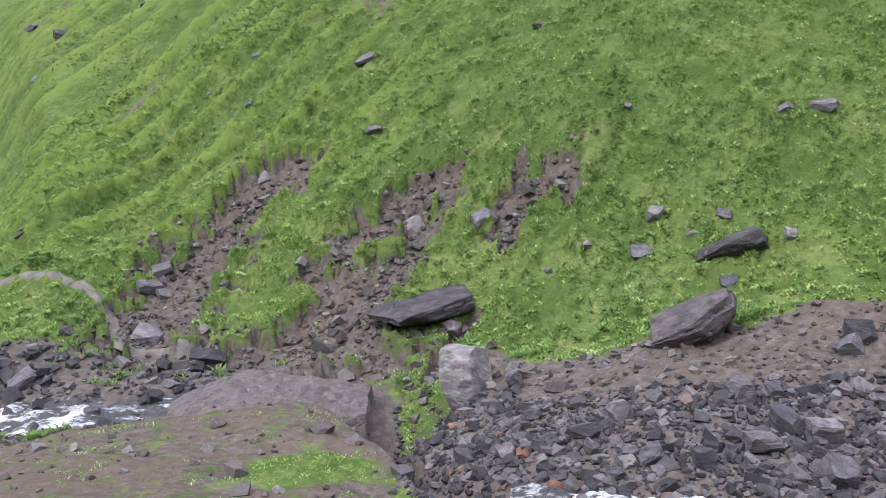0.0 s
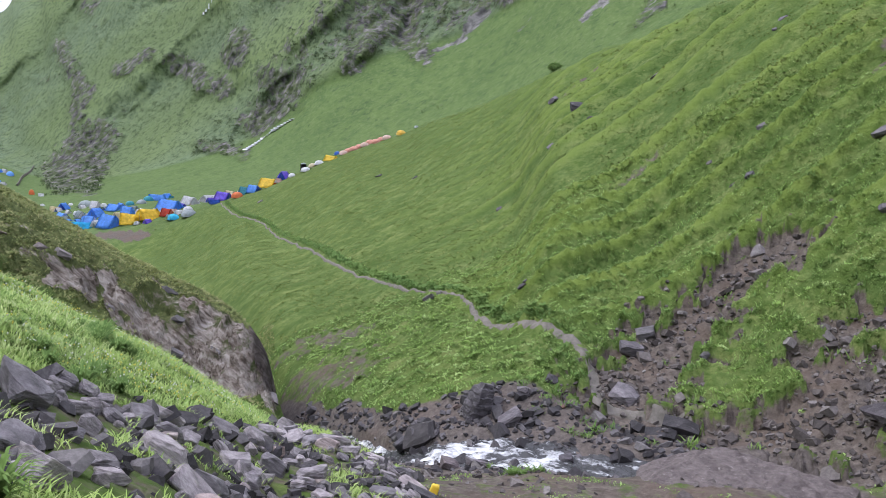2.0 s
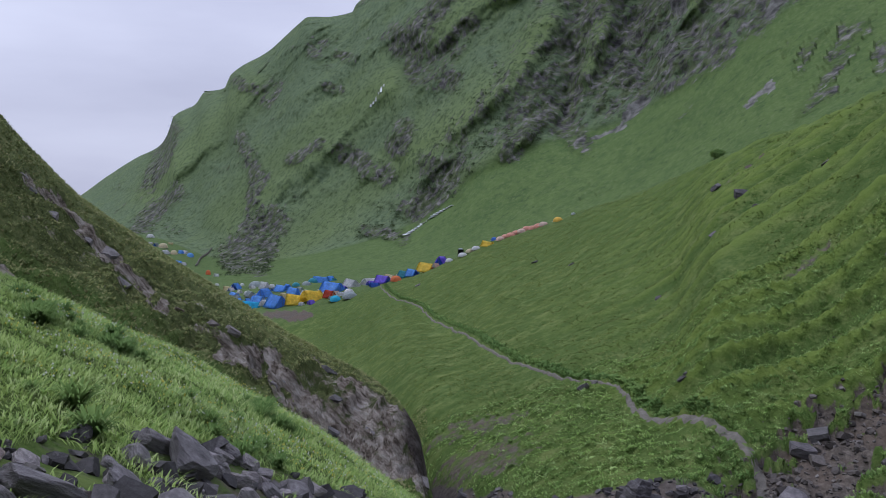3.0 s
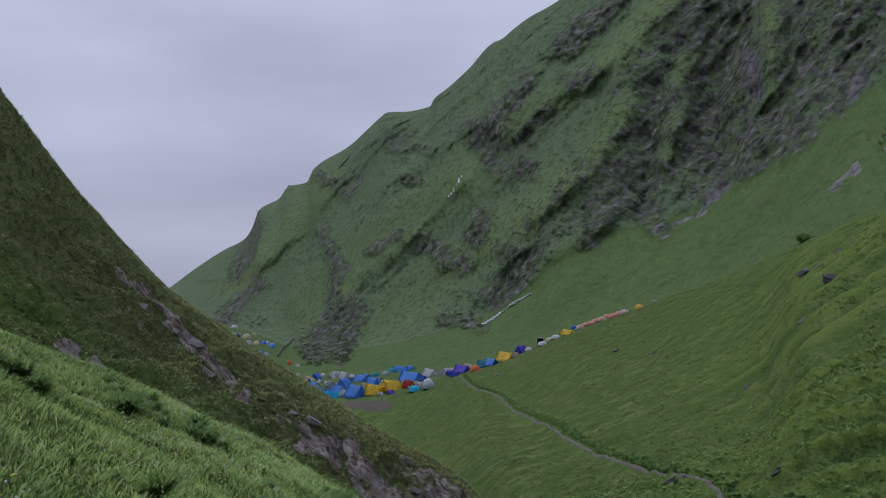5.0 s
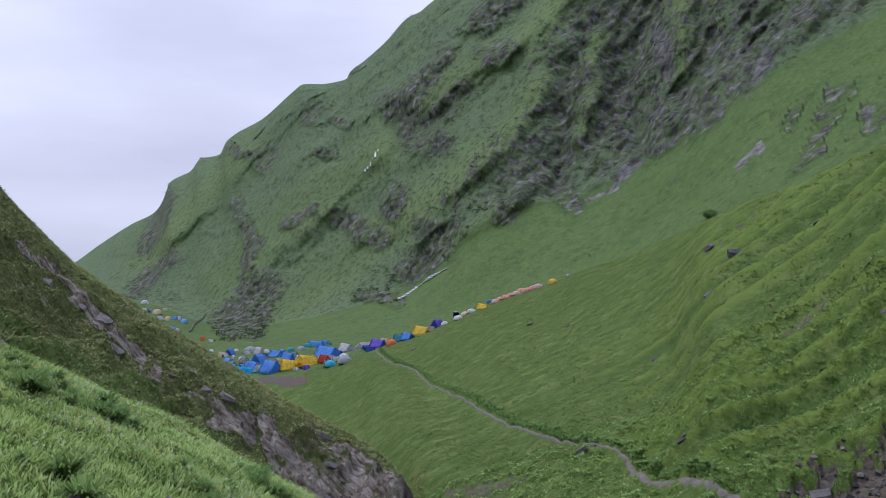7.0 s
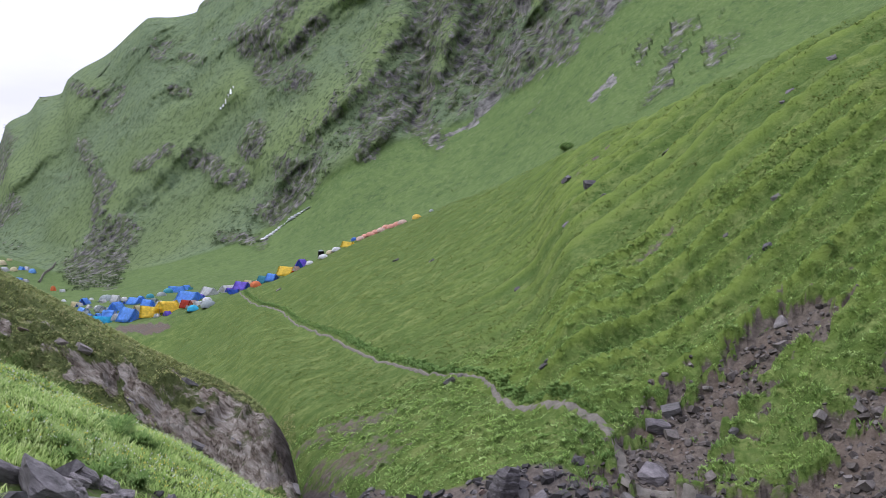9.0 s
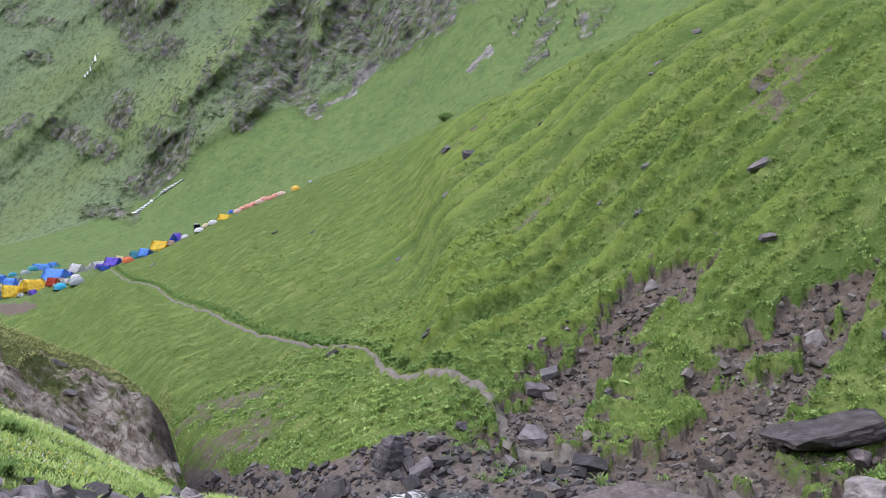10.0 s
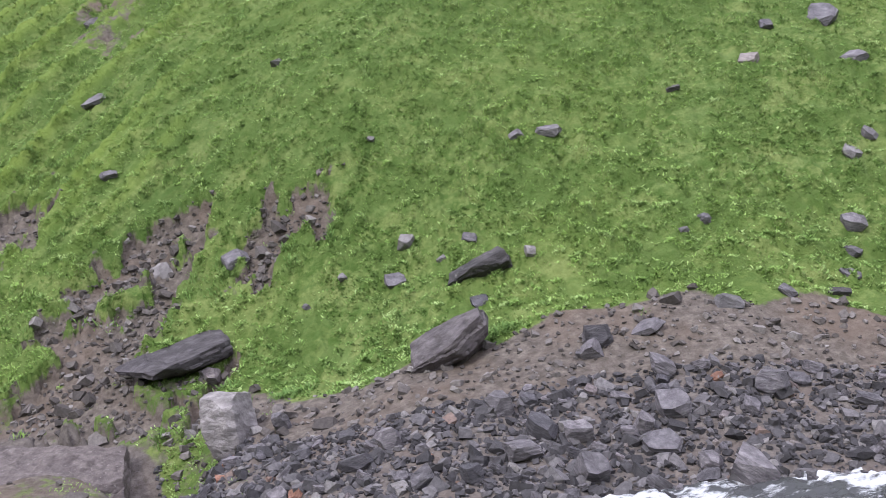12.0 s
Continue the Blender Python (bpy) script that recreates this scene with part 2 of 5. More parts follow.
# left border of the great rock wall: rise, bearing
WALL_RISE, WALL_BEARING = (-2.0, 1.6, 3.8, 6.3, 8.4, 10.8, 13.8, 16.1, 22.0), (44.0, 42.5, 41.0, 38.9, 37.5, 35.7, 33.6, 32.7, 30.0)
GUIDES = (FRONT, NEAR_EDGE, BANK_FOOT, SPUR, WATER_NEAR, WATER_FAR, BANK_TOP, HILL, BROW, DIP, FAN_FOOT, ROCK_FOOT, SKYLINE)
# behind the camera the valley side simply rises
BACK_D = (8, 16, 30, 45, 60, 66, 75, 110, 190, 260, 340, 600, 1100)
BACK_Z = (-1, 3, 9, 17, 26, 29, 34, 52, 95, 130, 165, 260, 420)

BEARINGS = np.concatenate([np.linspace(-180, -49, 22)[:-1], np.arange(-49, 79.01, 0.164), np.linspace(79.3, 180, 18)])
RADII = np.concatenate([[0.0], np.geomspace(0.6, 12, 46)[:-1], np.linspace(12, 60, 236)[:-1], np.geomspace(60, 420, 181)[:-1], np.geomspace(420, 540, 30)[:-1], np.geomspace(540, 1250, 230)[:-1], np.geomspace(1250, 1700, 40)[:-1], np.geomspace(1700, 3200, 9)])


def build_grid():
    nb = len(BEARINGS)
    dd, zz = np.zeros((nb, len(GUIDES))), np.zeros((nb, len(GUIDES)))
    for k, rows in enumerate(GUIDES):
        b = [r[0] for r in rows]
        d = [r[1] for r in rows]
        z = [r[1] * math.tan(math.radians(r[2])) for r in rows]
        b = [-180, -120] + b + [130, 180]
        d = [BACK_D[k]] * 2 + d + [BACK_D[k]] * 2
        z = [BACK_Z[k]] * 2 + z + [BACK_Z[k]] * 2
        dd[:, k], zz[:, k] = pchip(b, d, BEARINGS), pchip(b, z, BEARINGS)
    base = np.zeros((nb, len(RADII)))
    for i in range(nb):
        xs = np.concatenate([[0.0], dd[i], [dd[i, -1] * 1.4, 3400]])
        ys = np.concatenate([[-1.62], zz[i], [zz[i, -1] - 0.12 * dd[i, -1], min(zz[i, -1], 0) - 220]])
        base[i] = pchip(xs, ys, RADII)
    return base, dd


def rills(x, y):
    """Ribs and furrows down the fall line of the hill."""
    u = 0.70 * x - 0.71 * y + 0.9 * perlin(x / 30, y / 30, 3)
    v = (0.71 * x + 0.70 * y) / 150
    return sum(a * (1 - 2 * np.abs(perlin(u / w, v + k, 11 + k))) for k, (a, w) in enumerate(((1.0, 5.2), (0.5, 2.6), (0.2, 1.2))))


def clumps(x, y):
    """Rounded cushions of plants with creases between, about 0 to 1."""
    wx, wy = x + 0.25 * perlin(x / 0.9, y / 0.9, 131), y + 0.25 * perlin(x / 0.9, y / 0.9, 132)
    return np.abs(perlin(wx / 0.75, wy / 0.75, 133)) + 0.5 * np.abs(perlin(wx / 0.36, wy / 0.36, 134))


def closeness(lines, x, y):
    """1 on the lines, falling off smoothly over their half width."""
    out = np.zeros_like(x)
    for x0, y0, x1, y1, w in lines:
        dx, dy = x1 - x0, y1 - y0
        u = np.clip(((x - x0) * dx + (y - y0) * dy) / (dx * dx + dy * dy), 0, 1)
        out = np.maximum(out, np.exp(-((x - x0 - u * dx) ** 2 + (y - y0 - u * dy) ** 2) / (w * w)))
    return out


def relief(base, dd):
    """Adds rills, hummocks, crags and the bed of the stream."""
    a = np.radians(BEARINGS)[:, None]
    r = RADII[None, :]
    x, y = -np.sin(a) * r, np.cos(a) * r
    bear = BEARINGS[:, None]
    k = {n: dd[:, i][:, None] for i, n in enumerate(("front", "near", "foot", "spur", "wn", "wf", "bank", "hill", "brow", "dip", "fan", "rock", "sky"))}
    z = base.copy()
    # stream bed
    t = np.clip((r - k["wn"]) / (k["wf"] - k["wn"]), 0, 1)
    z -= 0.45 * 4 * t * (1 - t)
    # rills down the hillside
    on_hill = step(0.4, 1.0, (r - k["bank"]) / (k["hill"] - k["bank"])) * (1 - step(1.0, 1.25, r / k["brow"])) * step(-48, -44, bear)
    rill = rills(x, y)
    strength = step(33, 22, bear) * step(-4, 5, bear)
    z += on_hill * (0.22 + 0.80 * strength) * (rill - 0.4) * step(33, 47, r)
    z += on_hill * (0.5 - 0.34 * step(20, 28, bear)) * fractal(x / 14, y / 14, 21, 3)
    # hummocks everywhere near
    hum = step(2, 10, r) * (1 - step(350, 500, r)) * (1 - 0.75 * ((r > k["wn"]) & (r < k["wf"])))
    z += hum * (0.10 * fractal(x / 2.2, y / 2.2, 31, 3) + 0.035 * fractal(x / 0.55, y / 0.55, 35, 2) * (r < 60))
    z += 0.38 * (clumps(x, y) - 0.4) * step(0, 1.5, r - k["bank"]) * (r < 70) * step(48, 40, bear)
    # carve the landslips, with a sharp lip of turf
    z -= 0.60 * step(0.35, 0.60, near_strips(SCARS, x, y, 0.8)) * (r < 70)
    z -= 1.6 * np.exp(-((x + 0.9) / 1.3) ** 2 - ((y - 25.3) / 2.2) ** 2)
    # spur face: ledges of rock
    face = step(0, 0.25, (r - k["foot"]) / (k["spur"] - k["foot"])) * (1 - step(0.9, 1.0, r / k["spur"])) * step(42, 43, bear) * (bear < 100)
    bed = (r - k["foot"]) / (k["spur"] - k["foot"]) * 8 + 1.3 * fractal(x / 5, y / 5, 43, 3)
    z += face * (0.5 * ridged((x + 0.6 * y) / 4, (y - 0.6 * x) / 11, 41, 5, 0.6) - 0.2 + 0.55 * ((bed % 1.0) ** 2 - 0.3) * step(70, 50, bear))
    # far slopes: crests and gullies running down to the valley floor, crags between; the rock stands out towards the valley
    rise = (r - k["rock"]) / (k["sky"] - k["rock"])
    far = step(0.0, 0.5, (r - k["fan"]) / (k["rock"] - k["fan"]))
    up = step(-0.04, 0.10, rise) * (1 - step(1.0, 1.15, rise))
    along = np.radians(bear) * 720
    u2, v2 = 0.72 * (along + base), 0.72 * (base - along)
    wx = 14 * fractal(x / 150, y / 150, 51, 2)
    ragged = fractal(x / 70, y / 70, 65, 4, 0.6)
    seen = np.degrees(np.arctan2(base, np.maximum(r, 1)))
    eb, es = bear + 0.30 * fractal(x / 40, y / 40, 77, 3, 0.6), seen + 0.22 * fractal(x / 40, y / 40, 79, 3, 0.6)
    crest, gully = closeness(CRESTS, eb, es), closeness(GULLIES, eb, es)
    wall = step(0.7, -0.7, bear + 0.8 * ragged - np.interp(seen, WALL_RISE, WALL_BEARING)) * step(-0.03, 0.03, rise + 0.03 * perlin(x / 25, y / 25, 70))
    grown = fractal((u2 + wx) / 26, v2 / 60, 72, 4, 0.6)
    bluff = np.maximum(near_strips(BLUFFS, eb, es), near_strips(CLIFFS, eb, es)) * (r > 420)
    tufted = step(0.40, 0.85, fractal((u2 + wx) / 22, v2 / 34, 61, 4, 0.6)) * step(0.0, 0.1, rise)
    crag = np.maximum.reduce([bluff * np.clip(0.82 + 0.30 * grown, 0, 1), wall * np.clip(0.72 - 0.35 * grown + 0.2 * gully - 0.25 * crest, 0, 1), 0.55 * tufted * (1 - crest)])
    crag = np.clip(crag, 0, 1) * np.maximum(up, bluff)
    knoll = np.exp(-((bear - 17.5) / 5.0) ** 2 - ((seen - 7.0) / 2.8) ** 2) * (r > 300) + 0.6 * ragged - 0.15
    crag = np.maximum(crag, 0.75 * step(0.22, 0.5, knoll) * step(-0.15, 0.3, fractal(x / 14, y / 30, 74, 4, 0.6)) * (r > 300))
    push = up * (19 * crest - 14 * gully + 10 * (ridged((u2 + wx) / 62, v2 / 340, 57, 3) - 0.45))
    push += up * (0.12 + crag) * (2.6 * (ridged((u2 + wx) / 24, v2 / 75, 63, 5, 0.6) - 0.4) + 2.6 * ridged((u2 - v2) / 14, (u2 + v2) / 20, 64, 3, 0.6))
    push += up * (1.6 * fractal((u2 + wx) / 16, v2 / 30, 68, 4, 0.6) + 1.4 * fractal(u2 / 7, v2 / 11, 66, 2, 0.6))
    push += 2.0 * (r > 300) * (1 - up) * crag * fractal(x / 9, y / 16, 62, 3, 0.6)
    push = push * (1 - step(55.5, 57.5, bear) * step(0.2, -1.2, seen))
    z += far * fractal((u2 + wx) / 22, v2 / 80, 67, 3) * (r < 1700) * (1 - up)
    shrink = 1 - push / np.maximum(np.hypot(r, base), 1.0)
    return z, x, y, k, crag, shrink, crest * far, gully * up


BASE, GUIDE_D = build_grid()
HEIGHT, GX, GY, GUIDE, CRAG, SHRINK, CREST_LIGHT, GULLY_SHADE = relief(BASE, GUIDE_D)


def sample(grid, x, y):
    """Value of a grid over the plan at x, y."""
    x, y = np.asarray(x, float), np.asarray(y, float)
    b, r = np.degrees(np.arctan2(-x, y)), np.hypot(x, y)
    i = np.clip(np.searchsorted(BEARINGS, b, "right") - 1, 0, len(BEARINGS) - 2)
    j = np.clip(np.searchsorted(RADII, r, "right") - 1, 0, len(RADII) - 2)
    u = np.clip((b - BEARINGS[i]) / (BEARINGS[i + 1] - BEARINGS[i]), 0, 1)
    v = np.clip((r - RADII[j]) / (RADII[j + 1] - RADII[j]), 0, 1)
    return (grid[i, j] * (1 - u) + grid[i + 1, j] * u) * (1 - v) + (grid[i, j + 1] * (1 - u) + grid[i + 1, j + 1] * u) * v


def ground_z(x, y):
    return sample(HEIGHT, x, y)
# -- terrain end --


# -- materials --
def material(name, rough=0.85):
    m = bpy.data.materials.new(name)
    m.use_nodes = True
    b = m.node_tree.nodes["Principled BSDF"]
    b.inputs["Roughness"].default_value = rough
    b.inputs["Specular IOR Level"].default_value = 0.25
    return m, m.node_tree, b


def add(tree, kind, **links):
    """A node; links and values by input name (underscores for blanks)."""
    n = tree.nodes.new(kind)
    for key, value in links.items():
        sock = n.inputs[key.replace("_", " ")]
        if hasattr(value, "is_linked"):
            tree.links.new(value, sock)
        else:
            sock.default_value = value
    return n


def grain(tree, vec, scale, detail=4, rough=0.55, kind="Fac"):
    return add(tree, "ShaderNodeTexNoise", Vector=vec, Scale=scale, Detail=detail, Roughness=rough).outputs[kind]


def ramp(tree, fac, *stops):
    n = add(tree, "ShaderNodeValToRGB", Fac=fac)
    e = n.color_ramp.elements
    while len(e) < len(stops):
        e.new(0.5)
    for k, (p, c) in enumerate(stops):
        e[k].position = p
        e[k].color = (*c, 1) if not isinstance(c, (int, float)) else (c, c, c, 1)
    return n.outputs["Color"]


def mix(tree, fac, a, b, blend="MIX"):
    n = tree.nodes.new("ShaderNodeMix")
    n.data_type, n.blend_type = "RGBA", blend
    for sock, value in ((n.inputs[0], fac), (n.inputs[6], a), (n.inputs[7], b)):
        if hasattr(value, "is_linked"):
            tree.links.new(value, sock)
        elif isinstance(value, (int, float)):
            sock.default_value = value
        else:
            sock.default_value = (*value, 1)
    return n.outputs[2]


def calc(tree, op, a, b=0.0):
    n = tree.nodes.new("ShaderNodeMath")
    n.operation = op
    for sock, value in ((n.inputs[0], a), (n.inputs[1], b)):
        if hasattr(value, "is_linked"):
            tree.links.new(value, sock)
        else:
            sock.default_value = value
    return n.outputs[0]


def bump(tree, bsdf, *layers):
    """layers: (height, distance, strength), coarse first."""
    last = None
    for height, distance, strength in layers:
        n = add(tree, "ShaderNodeBump", Height=height, Distance=distance, Strength=strength)
        if last is not None:
            tree.links.new(last, n.inputs["Normal"])
        last = n.outputs["Normal"]
    tree.links.new(last, bsdf.inputs["Normal"])


def place_vector(tree):
    return add(tree, "ShaderNodeNewGeometry").outputs["Position"]


def zone(tree, name):
    n = tree.nodes.new("ShaderNodeAttribute")
    n.attribute_name = name
    return n.outputs["Fac"]


# meadow, soil, gravel, crag and heath on the one ground sheet
m_ground, t, b = material("mountain_ground", 0.95)
b.inputs["Specular IOR Level"].default_value = 0.07
p = place_vector(t)
fine, mid, wide, huge = grain(t, p, 5.5, 5, 0.65), grain(t, p, 0.9, 5, 0.6), grain(t, p, 0.11, 4, 0.55), grain(t, p, 0.018, 4, 0.55)
tuft = grain(t, p, 2.6, 5, 0.62)
grass = ramp(t, fine, (0.30, (0.051, 0.077, 0.020)), (0.44, (0.097, 0.138, 0.039)), (0.57, (0.134, 0.180, 0.055)), (0.70, (0.189, 0.222, 0.085)))
grass = mix(t, ramp(t, tuft, (0.46, 0.0), (0.56, 0.9)), grass, (0.055, 0.100, 0.021))
grass = mix(t, ramp(t, mid, (0.46, 0.0), (0.68, 0.6)), grass, (0.146, 0.196, 0.066))
grass = mix(t, ramp(t, wide, (0.45, 0.0), (0.70, 0.55)), grass, (0.114, 0.155, 0.039))
swath = grain(t, p, 0.42, 6, 0.68)
grass = mix(t, ramp(t, swath, (0.47, 0.0), (0.58, 0.7)), grass, (0.062, 0.103, 0.025))
grass = mix(t, ramp(t, swath, (0.34, 0.6), (0.45, 0.0)), grass, (0.192, 0.226, 0.079))
# yellower ribs, darker herbs between; colours also shade what flat light hides
grass = mix(t, calc(t, "MULTIPLY", zone(t, "rib_light"), 0.75), grass, (0.150, 0.208, 0.044))
grass = mix(t, calc(t, "MULTIPLY", zone(t, "furrow_shade"), 0.35), grass, (0.055, 0.103, 0.030))
grass = mix(t, ramp(t, huge, (0.42, 0.0), (0.62, 0.4)), grass, (0.067, 0.110, 0.030))
heath = ramp(t, grain(t, p, 2.2, 6, 0.7), (0.30, (0.050, 0.068, 0.026)), (0.5, (0.105, 0.128, 0.048)), (0.64, (0.155, 0.165, 0.070)), (0.8, (0.16, 0.15, 0.08)))
# the far face: streaks run down its slope, aslant
def along(x, y, z):
    n = tr.nodes.new("ShaderNodeVectorMath")
    n.operation = "DOT_PRODUCT"
    tr.links.new(p, n.inputs[0])
    n.inputs[1].default_value = (x, y, z)
    return n.outputs["Value"]


tr = t
slant = add(t, "ShaderNodeCombineXYZ", X=along(0.55, 0.45, 0.70), Y=along(-0.64, 0.77, 0.0), Z=along(-0.32, -0.27, 0.42)).outputs[0]
# far turf tinted slightly bluer than the near grass, for haze
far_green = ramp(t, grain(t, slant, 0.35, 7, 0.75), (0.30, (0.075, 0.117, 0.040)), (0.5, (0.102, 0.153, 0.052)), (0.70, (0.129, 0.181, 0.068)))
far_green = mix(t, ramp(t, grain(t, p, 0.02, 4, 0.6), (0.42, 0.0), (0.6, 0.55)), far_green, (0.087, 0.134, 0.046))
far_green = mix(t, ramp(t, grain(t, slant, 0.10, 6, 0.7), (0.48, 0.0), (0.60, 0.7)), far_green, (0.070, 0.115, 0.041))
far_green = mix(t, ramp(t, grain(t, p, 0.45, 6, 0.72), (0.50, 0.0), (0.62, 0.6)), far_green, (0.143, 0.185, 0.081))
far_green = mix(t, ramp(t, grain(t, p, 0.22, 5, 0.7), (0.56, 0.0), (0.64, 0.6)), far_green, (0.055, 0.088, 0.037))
soil = ramp(t, grain(t, p, 3.2, 7, 0.7), (0.25, (0.048, 0.040, 0.034)), (0.48, (0.108, 0.092, 0.080)), (0.62, (0.161, 0.139, 0.120)), (0.78, (0.250, 0.219, 0.193)))
soil = mix(t, ramp(t, grain(t, p, 0.35, 3), (0.45, 0.0), (0.65, 0.6)), soil, (0.130, 0.098, 0.077))
pebble = add(t, "ShaderNodeTexVoronoi", Vector=p, Scale=8.0)
stones = mix(t, 0.75, ramp(t, pebble.outputs["Color"], (0.0, (0.05, 0.047, 0.05)), (0.6, (0.135, 0.125, 0.13)), (1.0, (0.24, 0.22, 0.215))), soil)
rock_n = grain(t, slant, 0.16, 8, 0.66)
clump_n = grain(t, p, 0.20, 6, 0.66)
crag = ramp(t, rock_n, (0.36, (0.040, 0.040, 0.041)), (0.46, (0.112, 0.107, 0.108)), (0.55, (0.185, 0.175, 0.175)), (0.66, (0.324, 0.306, 0.308)))
crag = mix(t, ramp(t, clump_n, (0.44, 0.0), (0.56, 0.85)), crag, mix(t, ramp(t, rock_n, (0.35, 0.0), (0.65, 1.0)), (0.050, 0.074, 0.029), (0.140, 0.181, 0.076)))
pale_rock = ramp(t, rock_n, (0.36, (0.07, 0.07, 0.068)), (0.5, (0.16, 0.156, 0.15)), (0.66, (0.28, 0.275, 0.265)))
bed_vec = add(t, "ShaderNodeCombineXYZ", X=along(0.15, 0.05, -0.12), Y=along(0.72, 0.16, 0.95), Z=along(-0.27, 0.96, 0.02)).outputs[0]
bed_n = grain(t, bed_vec, 2.3, 9, 0.68)
near_rock = ramp(t, bed_n, (0.34, (0.045, 0.036, 0.030)), (0.42, (0.165, 0.136, 0.112)), (0.51, (0.315, 0.275, 0.240)), (0.64, (0.50, 0.46, 0.42)))
# wet dark nose; the same dark colour carries the shade under its overhang
near_rock = mix(t, calc(t, "MULTIPLY", zone(t, "wet"), 0.8), near_rock, (0.028, 0.024, 0.024))


# alpine turf of the high face, tufted; paler bluer colour stands for distance haze
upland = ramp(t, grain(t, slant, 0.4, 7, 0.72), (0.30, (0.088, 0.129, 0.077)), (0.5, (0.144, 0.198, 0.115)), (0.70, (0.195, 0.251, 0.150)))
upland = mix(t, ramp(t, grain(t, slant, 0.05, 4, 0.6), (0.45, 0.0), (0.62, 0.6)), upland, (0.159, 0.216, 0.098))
# crests lightened and gullies darkened in the turf colour, to shade the relief
upland = mix(t, calc(t, "MULTIPLY", zone(t, "crest_light"), 0.75), upland, (0.189, 0.253, 0.098))
upland = mix(t, calc(t, "MULTIPLY", zone(t, "gully_shade"), 0.35), upland, (0.073, 0.109, 0.057))
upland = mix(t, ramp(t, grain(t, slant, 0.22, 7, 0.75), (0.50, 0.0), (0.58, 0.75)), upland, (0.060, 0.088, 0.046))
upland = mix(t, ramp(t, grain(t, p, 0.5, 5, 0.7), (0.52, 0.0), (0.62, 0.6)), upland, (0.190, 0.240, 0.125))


def edge(name, noise_fac, soft=0.12, gain=0.9):
    """A zone with a ragged border."""
    inside = ramp(t, zone(t, name), (0.02, 0.0), (0.18, 1.0))
    v = calc(t, "ADD", zone(t, name), calc(t, "MULTIPLY", calc(t, "MULTIPLY", calc(t, "SUBTRACT", noise_fac, 0.5), gain), inside))
    return ramp(t, v, (0.5 - soft, 0.0), (0.5 + soft, 1.0))


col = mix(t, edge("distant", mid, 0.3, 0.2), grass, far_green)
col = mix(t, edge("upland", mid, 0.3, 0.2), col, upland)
col = mix(t, edge("heath", mid, 0.2, 0.8), col, heath)
col = mix(t, edge("crag", grain(t, slant, 0.14, 7, 0.72), 0.10, 2.6), col, crag)
col = mix(t, edge("pale", grain(t, slant, 0.3, 6, 0.7), 0.14, 3.0), col, pale_rock)
col = mix(t, edge("ledge", grain(t, p, 0.55, 6, 0.7), 0.08, 1.6), col, near_rock)
col = mix(t, edge("soil", grain(t, p, 1.4, 6, 0.7), 0.10, 1.3), col, soil)
col = mix(t, edge("gravel", grain(t, p, 1.8, 5, 0.7), 0.12, 0.8), col, stones)
t.links.new(col, b.inputs["Base Color"])
bump(t, b, (calc(t, "MULTIPLY", rock_n, zone(t, "crag")), 5.0, 0.8), (calc(t, "MULTIPLY", clump_n, zone(t, "crag")), 4.0, 0.8), (calc(t, "MULTIPLY", grain(t, slant, 0.3, 6, 0.70), zone(t, "upland")), 3.0, 0.9), (calc(t, "MULTIPLY", grain(t, p, 0.6, 5, 0.65), zone(t, "distant")), 0.8, 0.6),
     (calc(t, "MULTIPLY", bed_n, zone(t, "ledge")), 1.5, 1.0), (grain(t, p, 1.3, 7, 0.72), 0.22, 0.7), (fine, 0.10, 0.8))


def stone_material(name, dark, middle, light, scale=3.0, strata=0.0):
    m, t, b = material(name, 0.62)
    co = add(t, "ShaderNodeTexCoord").outputs["Object"]
    rnd = add(t, "ShaderNodeObjectInfo").outputs["Random"]
    shift = add(t, "ShaderNodeVectorMath")
    t.links.new(co, shift.inputs[0])
    t.links.new(calc(t, "MULTIPLY", rnd, 37.0), shift.inputs[1])
    v = shift.outputs[0]
    stretch = add(t, "ShaderNodeMapping", Vector=v, Scale=(1, 1, 1 + strata))
    n1 = grain(t, stretch.outputs[0], scale, 8, 0.68)
    c = ramp(t, n1, (0.28, dark), (0.5, middle), (0.72, light))
    c = mix(t, ramp(t, grain(t, v, scale * 0.4, 3), (0.5, 0.0), (0.68, 0.5)), c, [x * 0.62 for x in middle])
    c = mix(t, ramp(t, grain(t, v, scale * 2.5, 4), (0.62, 0.0), (0.74, 0.6)), c, (0.30, 0.295, 0.28))
    tone = ramp(t, rnd, (0.0, (0.50, 0.50, 0.53)), (0.5, (0.85, 0.83, 0.85)), (0.9, (1.15, 1.11, 1.12)), (1.0, (1.2, 1.0, 0.9)))
    t.links.new(mix(t, 1.0, c, tone, "MULTIPLY"), b.inputs["Base Color"])
    bump(t, b, (n1, 0.12, 0.8), (grain(t, v, scale * 7, 5, 0.7), 0.03, 0.7))
    return m


m_slate = stone_material("wet_slate", (0.041, 0.039, 0.043), (0.140, 0.131, 0.140), (0.270, 0.257, 0.266), 2.6, 2.0)
m_block = stone_material("purple_grey_schist", (0.035, 0.030, 0.031), (0.105, 0.092, 0.094), (0.215, 0.195, 0.195), 1.9, 3.0)
m_pale = stone_material("pale_lichened_stone", (0.085, 0.080, 0.079), (0.19, 0.18, 0.178), (0.30, 0.288, 0.283), 2.4, 1.0)
m_slab = stone_material("smooth_brown_grey_slab", (0.048, 0.041, 0.039), (0.105, 0.092, 0.089), (0.164, 0.148, 0.141), 3.5, 1.0)
